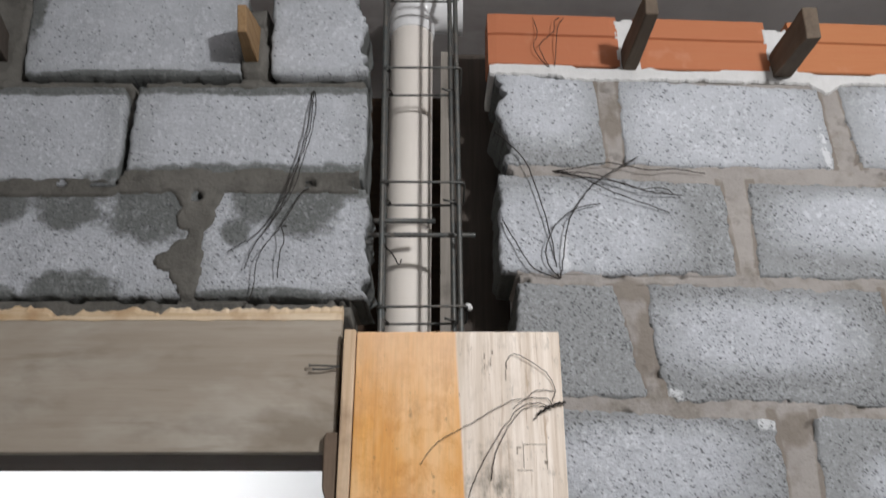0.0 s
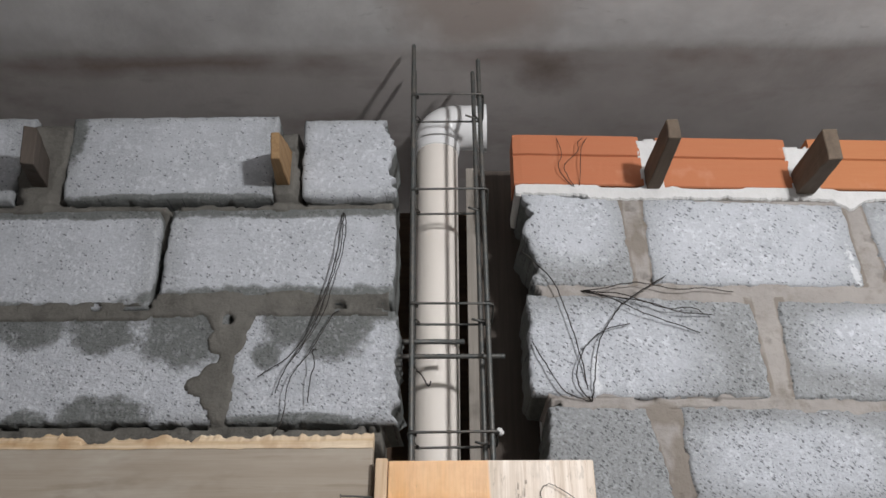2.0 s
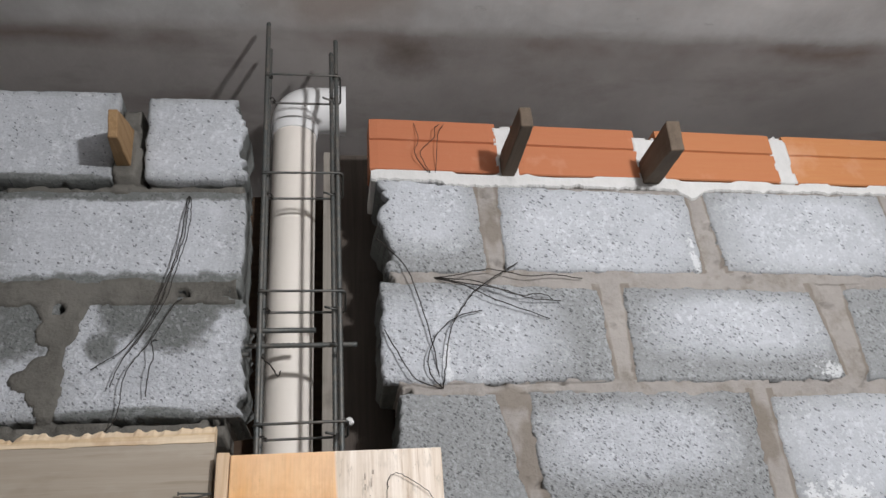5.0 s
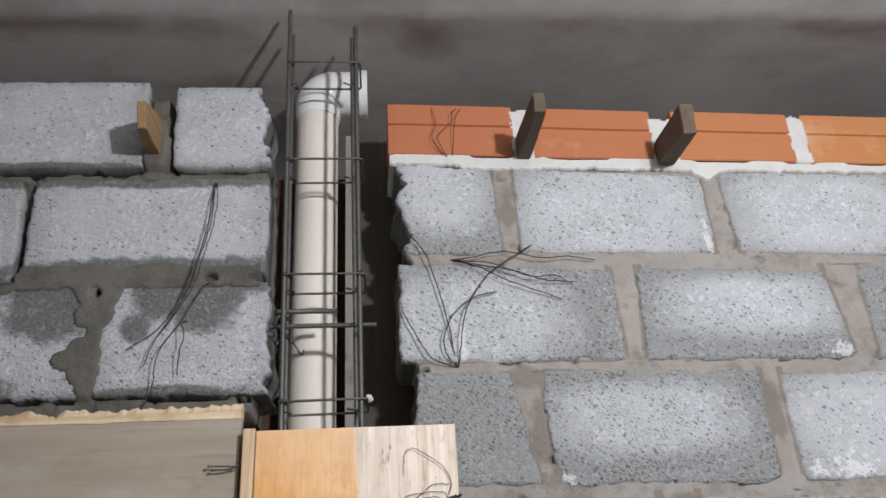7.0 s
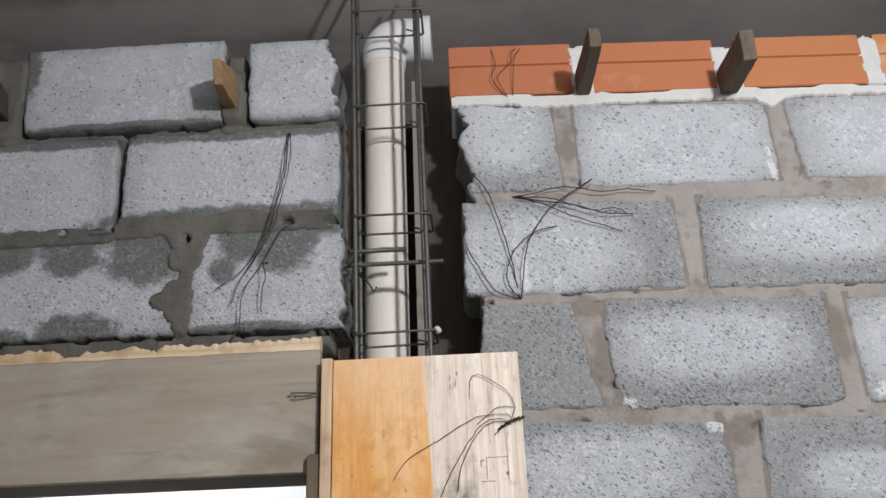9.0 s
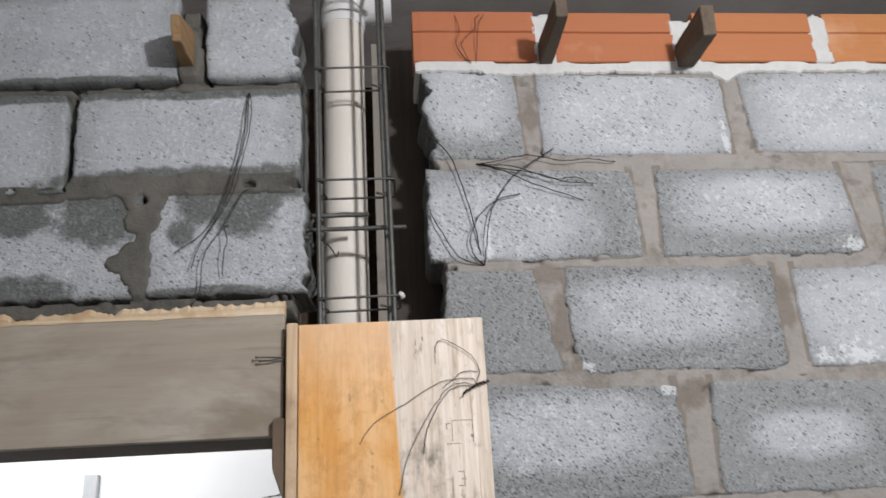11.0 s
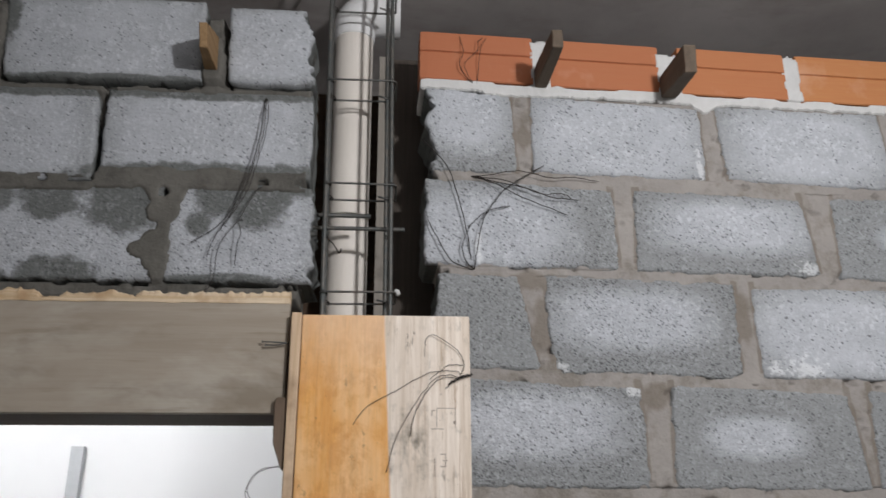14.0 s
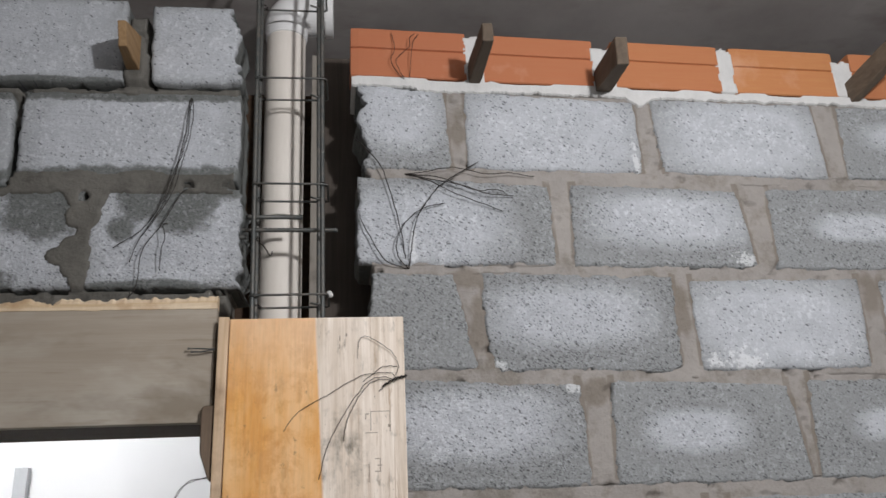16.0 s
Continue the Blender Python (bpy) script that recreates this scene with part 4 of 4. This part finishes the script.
for z, tilt, dx in ((3.040, -0.01, -0.006), (2.809, 0.0, -0.003), (2.571, -0.01, 0.0), (2.343, 0.01, 0.002), (2.10, 0.0, 0.0)):
    link = part("stirrup", stirrup(z, tilt, dx), STEEL, cage, smooth=True)
    for x, y in ((XL + dx, YF), (XR + dx, YF), (XL + dx, YB), (XR + dx - 0.008, YB)):
        knot = [Vector((x + 0.0065 * math.cos(a), y + 0.0065 * math.sin(a), z + 0.004 * math.sin(a * 1.7))) for a in (k * 0.7 for k in range(14))]
        part("tie_knot", tube(bmesh.new(), knot, 0.0011, 5), WIRE, link, smooth=True)
tagged(part("starter_bar", ribbed((-0.17, 1.247, 2.489), (0.0845, 1.247, 2.488), 0.0042), STEEL, smooth=True), "ribbed steel bar sticking out of the wall across the cage", "rebar")
tagged(part("starter_bar", tube(bmesh.new(), [Vector((-0.17, 1.255, 2.520)), Vector((0.015, 1.255, 2.519))], 0.0045, 10), STEEL, smooth=True), "short smooth steel bar stub out of the wall", "rebar")
tagged(part("starter_bar", tube(bmesh.new(), [Vector((-0.17, 1.245, 2.474)), Vector((-0.092, 1.245, 2.473))], 0.0045, 10), STEEL, smooth=True), "short steel bar stub ending at the cage", "rebar")
wires("tie_wire", [[(XL, 1.225, 2.462), (-0.056, 1.262, 2.455), (-0.049, 1.272, 2.444), (-0.043, 1.27, 2.452)]], 0.0012, "small bent hook of tie wire on the cage")


def lump_mesh():
    bm = bmesh.new()
    bmesh.ops.create_icosphere(bm, subdivisions=3, radius=0.0065)
    for v in bm.verts:
        v.co *= 1 + 0.3 * fbm(v.co.x * 200, v.co.y * 200, v.co.z * 200)
    return bm


tagged(part("plaster_lump", lump_mesh(), GYPSUM, at=(0.0705, 1.226, 2.349), smooth=True), "white crumb of plaster stuck on a stirrup", "plaster")

pipe = tagged(empty("drain_pipe", (-0.0390, 1.403, 0.0)), "cream plastic drain pipe with a white elbow on top", "pipe")
R = 0.0450
part("pipe", lathe(bmesh.new(), [(R - 0.003, 0.4), (R, 0.4), (R, 2.2), (R, 3.050), (R - 0.003, 3.050)], (0, 0), 48), PVC, pipe, smooth=True)


BEND = 0.036
BEND_PATH = [Vector((0, 0, 3.054))] + [Vector((BEND - BEND * math.cos(a), 0, 3.071 + BEND * math.sin(a))) for a in (radians(9 * k) for k in range(11))]
BEND_PATH += [BEND_PATH[-1] + Vector((d, 0, 0)) for d in (0.017, 0.041, 0.070)]
elbow = part("elbow", tube(bmesh.new(), BEND_PATH, R + 0.0056, 40), PVC_WHITE, pipe, "white plastic elbow", smooth=True)
collar = part("collar", lathe(bmesh.new(), [(R, 3.031), (R + 0.0025, 3.032), (R + 0.0035, 3.036), (R + 0.0040, 3.042), (R + 0.0046, 3.068)], (0, 0), 48), PVC_WHITE, elbow, smooth=True)
rim = part("rim", tube(bmesh.new(), [BEND_PATH[-1] + Vector((d, 0, 0)) for d in (-0.014, -0.006, 0.0, 0.004)], R + 0.0092, 40), PVC_WHITE, elbow, smooth=True)
for ob in list(pipe.children) + [collar, rim]:
    ob.data.set_sharp_from_angle(angle=radians(35))


# ---- wedges driven into the top joints ----
def wedge(name, base, tip, w0, w1, h0, h1, material, label, lean=0.0):
    """A tapered stick from the wall (base) out to its free end (tip); both are middles of its ends."""
    bm = bmesh.new()
    a, b = Vector(base), Vector(tip)
    way = (b - a).normalized()
    side = way.cross(Vector((0, 0, 1))).normalized()
    up = side.cross(way)
    a = a - way * 0.07
    rings = []
    for p, w, h in ((a, w0 * 0.8, h0 * 0.8), (a.lerp(b, 0.4), w0, h0), (a.lerp(b, 0.75), (w0 + w1) / 2, (h0 + h1) / 2), (b, w1, h1)):
        rings.append([bm.verts.new(p + side * (s * w + lean * u) / 2 + up * u * h / 2) for s, u in ((-1, -1), (1, -1), (1, 1), (-1, 1))])
    for r, q in zip(rings, rings[1:]):
        for j in range(4):
            bm.faces.new((r[j], r[(j + 1) % 4], q[(j + 1) % 4], q[j]))
    bm.faces.new(rings[0])
    bm.faces.new(rings[-1][::-1])
    bmesh.ops.bevel(bm, geom=[e for e in bm.edges], offset=0.0015, segments=1, affect="EDGES")
    bmesh.ops.subdivide_edges(bm, edges=[e for e in bm.edges if e.calc_length() > 0.03], cuts=2, use_grid_fill=True)
    for v in bm.verts:
        v.co += Vector((fbm(v.co.x * 60, v.co.y * 40, v.co.z * 60), 0, fbm(v.co.z * 60, v.co.y * 40, v.co.x * 60))) * 0.0012
    return tagged(part(name, bm, material), label, "wedge", "wedges in the top joints")


wedge("wooden_wedge", (0.373, 1.218, 2.832), (0.378, 1.057, 2.827), 0.026, 0.021, 0.046, 0.040, DARK_WOOD, "dark brown wooden wedge sticking out between clay bricks")
wedge("wooden_wedge", (0.657, 1.226, 2.825), (0.653, 1.080, 2.808), 0.034, 0.025, 0.050, 0.060, DARK_WOOD, "dark brown wooden wedge driven between two clay bricks")
wedge("wooden_wedge", (1.250, 1.245, 2.820), (1.290, 1.120, 2.866), 0.024, 0.022, 0.050, 0.050, DARK_WOOD, "long dark wooden wedge leaning out of the brick course")
wedge("wooden_wedge", (-0.327, 1.215, 2.862), (-0.321, 1.105, 2.838), 0.027, 0.015, 0.080, 0.052, TAN_WOOD, "tan split wooden wedge in a wet mortar joint", 0.004)
wedge("wooden_wedge", (-0.798, 1.215, 2.856), (-0.770, 1.105, 2.846), 0.030, 0.024, 0.060, 0.078, BACK_WOOD, "brown wooden wedge in a wide mortar joint", 0.010)

# ---- tie wires on the walls ----
A = [(0.117, 2.673), (0.14, 2.646), (0.168, 2.609), (0.187, 2.551), (0.206, 2.473), (0.218, 2.397)]
B = [(0.221, 2.395), (0.198, 2.418), (0.202, 2.458), (0.223, 2.494), (0.253, 2.517), (0.295, 2.53)]
C = [(0.221, 2.395), (0.225, 2.428), (0.235, 2.483), (0.259, 2.53), (0.295, 2.572), (0.367, 2.622)]
D = [(0.221, 2.395), (0.179, 2.405), (0.161, 2.428), (0.138, 2.474), (0.128, 2.498)]
TURN = math.atan(LEAN)


def wall_bunch(lines, label, r=0.00105):
    """Strands that leave a joint at their first place and bow off the wall."""
    strands = []
    for i, line in enumerate(lines):
        n = len(line) - 1
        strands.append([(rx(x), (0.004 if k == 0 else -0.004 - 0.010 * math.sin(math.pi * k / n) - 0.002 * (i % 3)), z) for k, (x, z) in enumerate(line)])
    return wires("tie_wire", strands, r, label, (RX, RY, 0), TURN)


wall_bunch([A[::-1], B, C, D], "black tie wires fanning up from a mortar joint")
wall_bunch([
    [(0.218, 2.597), (0.256, 2.596), (0.311, 2.605), (0.385, 2.592), (0.426, 2.597), (0.481, 2.593)],
    [(0.218, 2.597), (0.265, 2.575), (0.318, 2.547), (0.411, 2.514)],
    [(0.218, 2.597), (0.33, 2.565), (0.373, 2.549), (0.435, 2.547)],
    [(0.218, 2.597), (0.285, 2.584), (0.353, 2.557), (0.403, 2.559), (0.422, 2.552)]], "thin black tie wires lying along the block joint", 0.00095)
wall_bunch([
    [(0.233, 2.802), (0.196, 2.844), (0.204, 2.883), (0.198, 2.925)],
    [(0.233, 2.802), (0.237, 2.853), (0.242, 2.895), (0.256, 2.924)],
    [(0.233, 2.802), (0.206, 2.847), (0.233, 2.883), (0.236, 2.907), (0.247, 2.923)]], "rusty tie wire loops curling over a clay brick", 0.0007)


def left_bunch(lines, label):
    strands = []
    for i, line in enumerate(lines):
        n = len(line) - 1
        strands.append([(x, 1.214 if k == 0 else 1.200 - 0.012 * math.sin(math.pi * k / n) - 0.003 * i, z) for k, (x, z) in enumerate(line)])
    return wires("tie_wire", strands, 0.0009, label)


left_bunch([
    [(-0.209, 2.768), (-0.209, 2.69), (-0.215, 2.632), (-0.23, 2.566), (-0.25, 2.508), (-0.279, 2.467), (-0.327, 2.436)],
    [(-0.208, 2.767), (-0.197, 2.725), (-0.198, 2.678), (-0.209, 2.61), (-0.224, 2.544), (-0.253, 2.487), (-0.278, 2.452), (-0.294, 2.406)],
    [(-0.208, 2.766), (-0.202, 2.715), (-0.204, 2.655), (-0.219, 2.588), (-0.24, 2.52), (-0.268, 2.47)]], "bunch of black tie wires hanging down the damp blocks")
left_bunch([
    [(-0.198, 2.56), (-0.209, 2.544), (-0.238, 2.482), (-0.263, 2.442), (-0.274, 2.413), (-0.278, 2.361), (-0.301, 2.32)],
    [(-0.233, 2.49), (-0.238, 2.477), (-0.231, 2.452), (-0.238, 2.422), (-0.239, 2.389)]], "twisted black tie wire hanging from the mortar bed")

# ---- lamp in the room, strip in the room behind ----
lamp = tagged(empty("ceiling_lamp", (BULB[0], BULB[1], 3.19)), "bare bulb hanging from the ceiling on a short cord", "lamp")
part("cord", tube(bmesh.new(), [Vector((0, 0, 0)), Vector((0, 0, -0.13))], 0.003, 8), WIRE, lamp)
part("socket", lathe(bmesh.new(), [(0.001, -0.13), (0.016, -0.13), (0.018, -0.19), (0.001, -0.19)], (0, 0), 20), PVC_WHITE, lamp, smooth=True)
tagged(part("metal_channel", box(-1.475, -1.415, 3.86, 3.898, 0.0, 2.31, 0.002), ALU), "grey metal channel upright against the white wall", "channel")
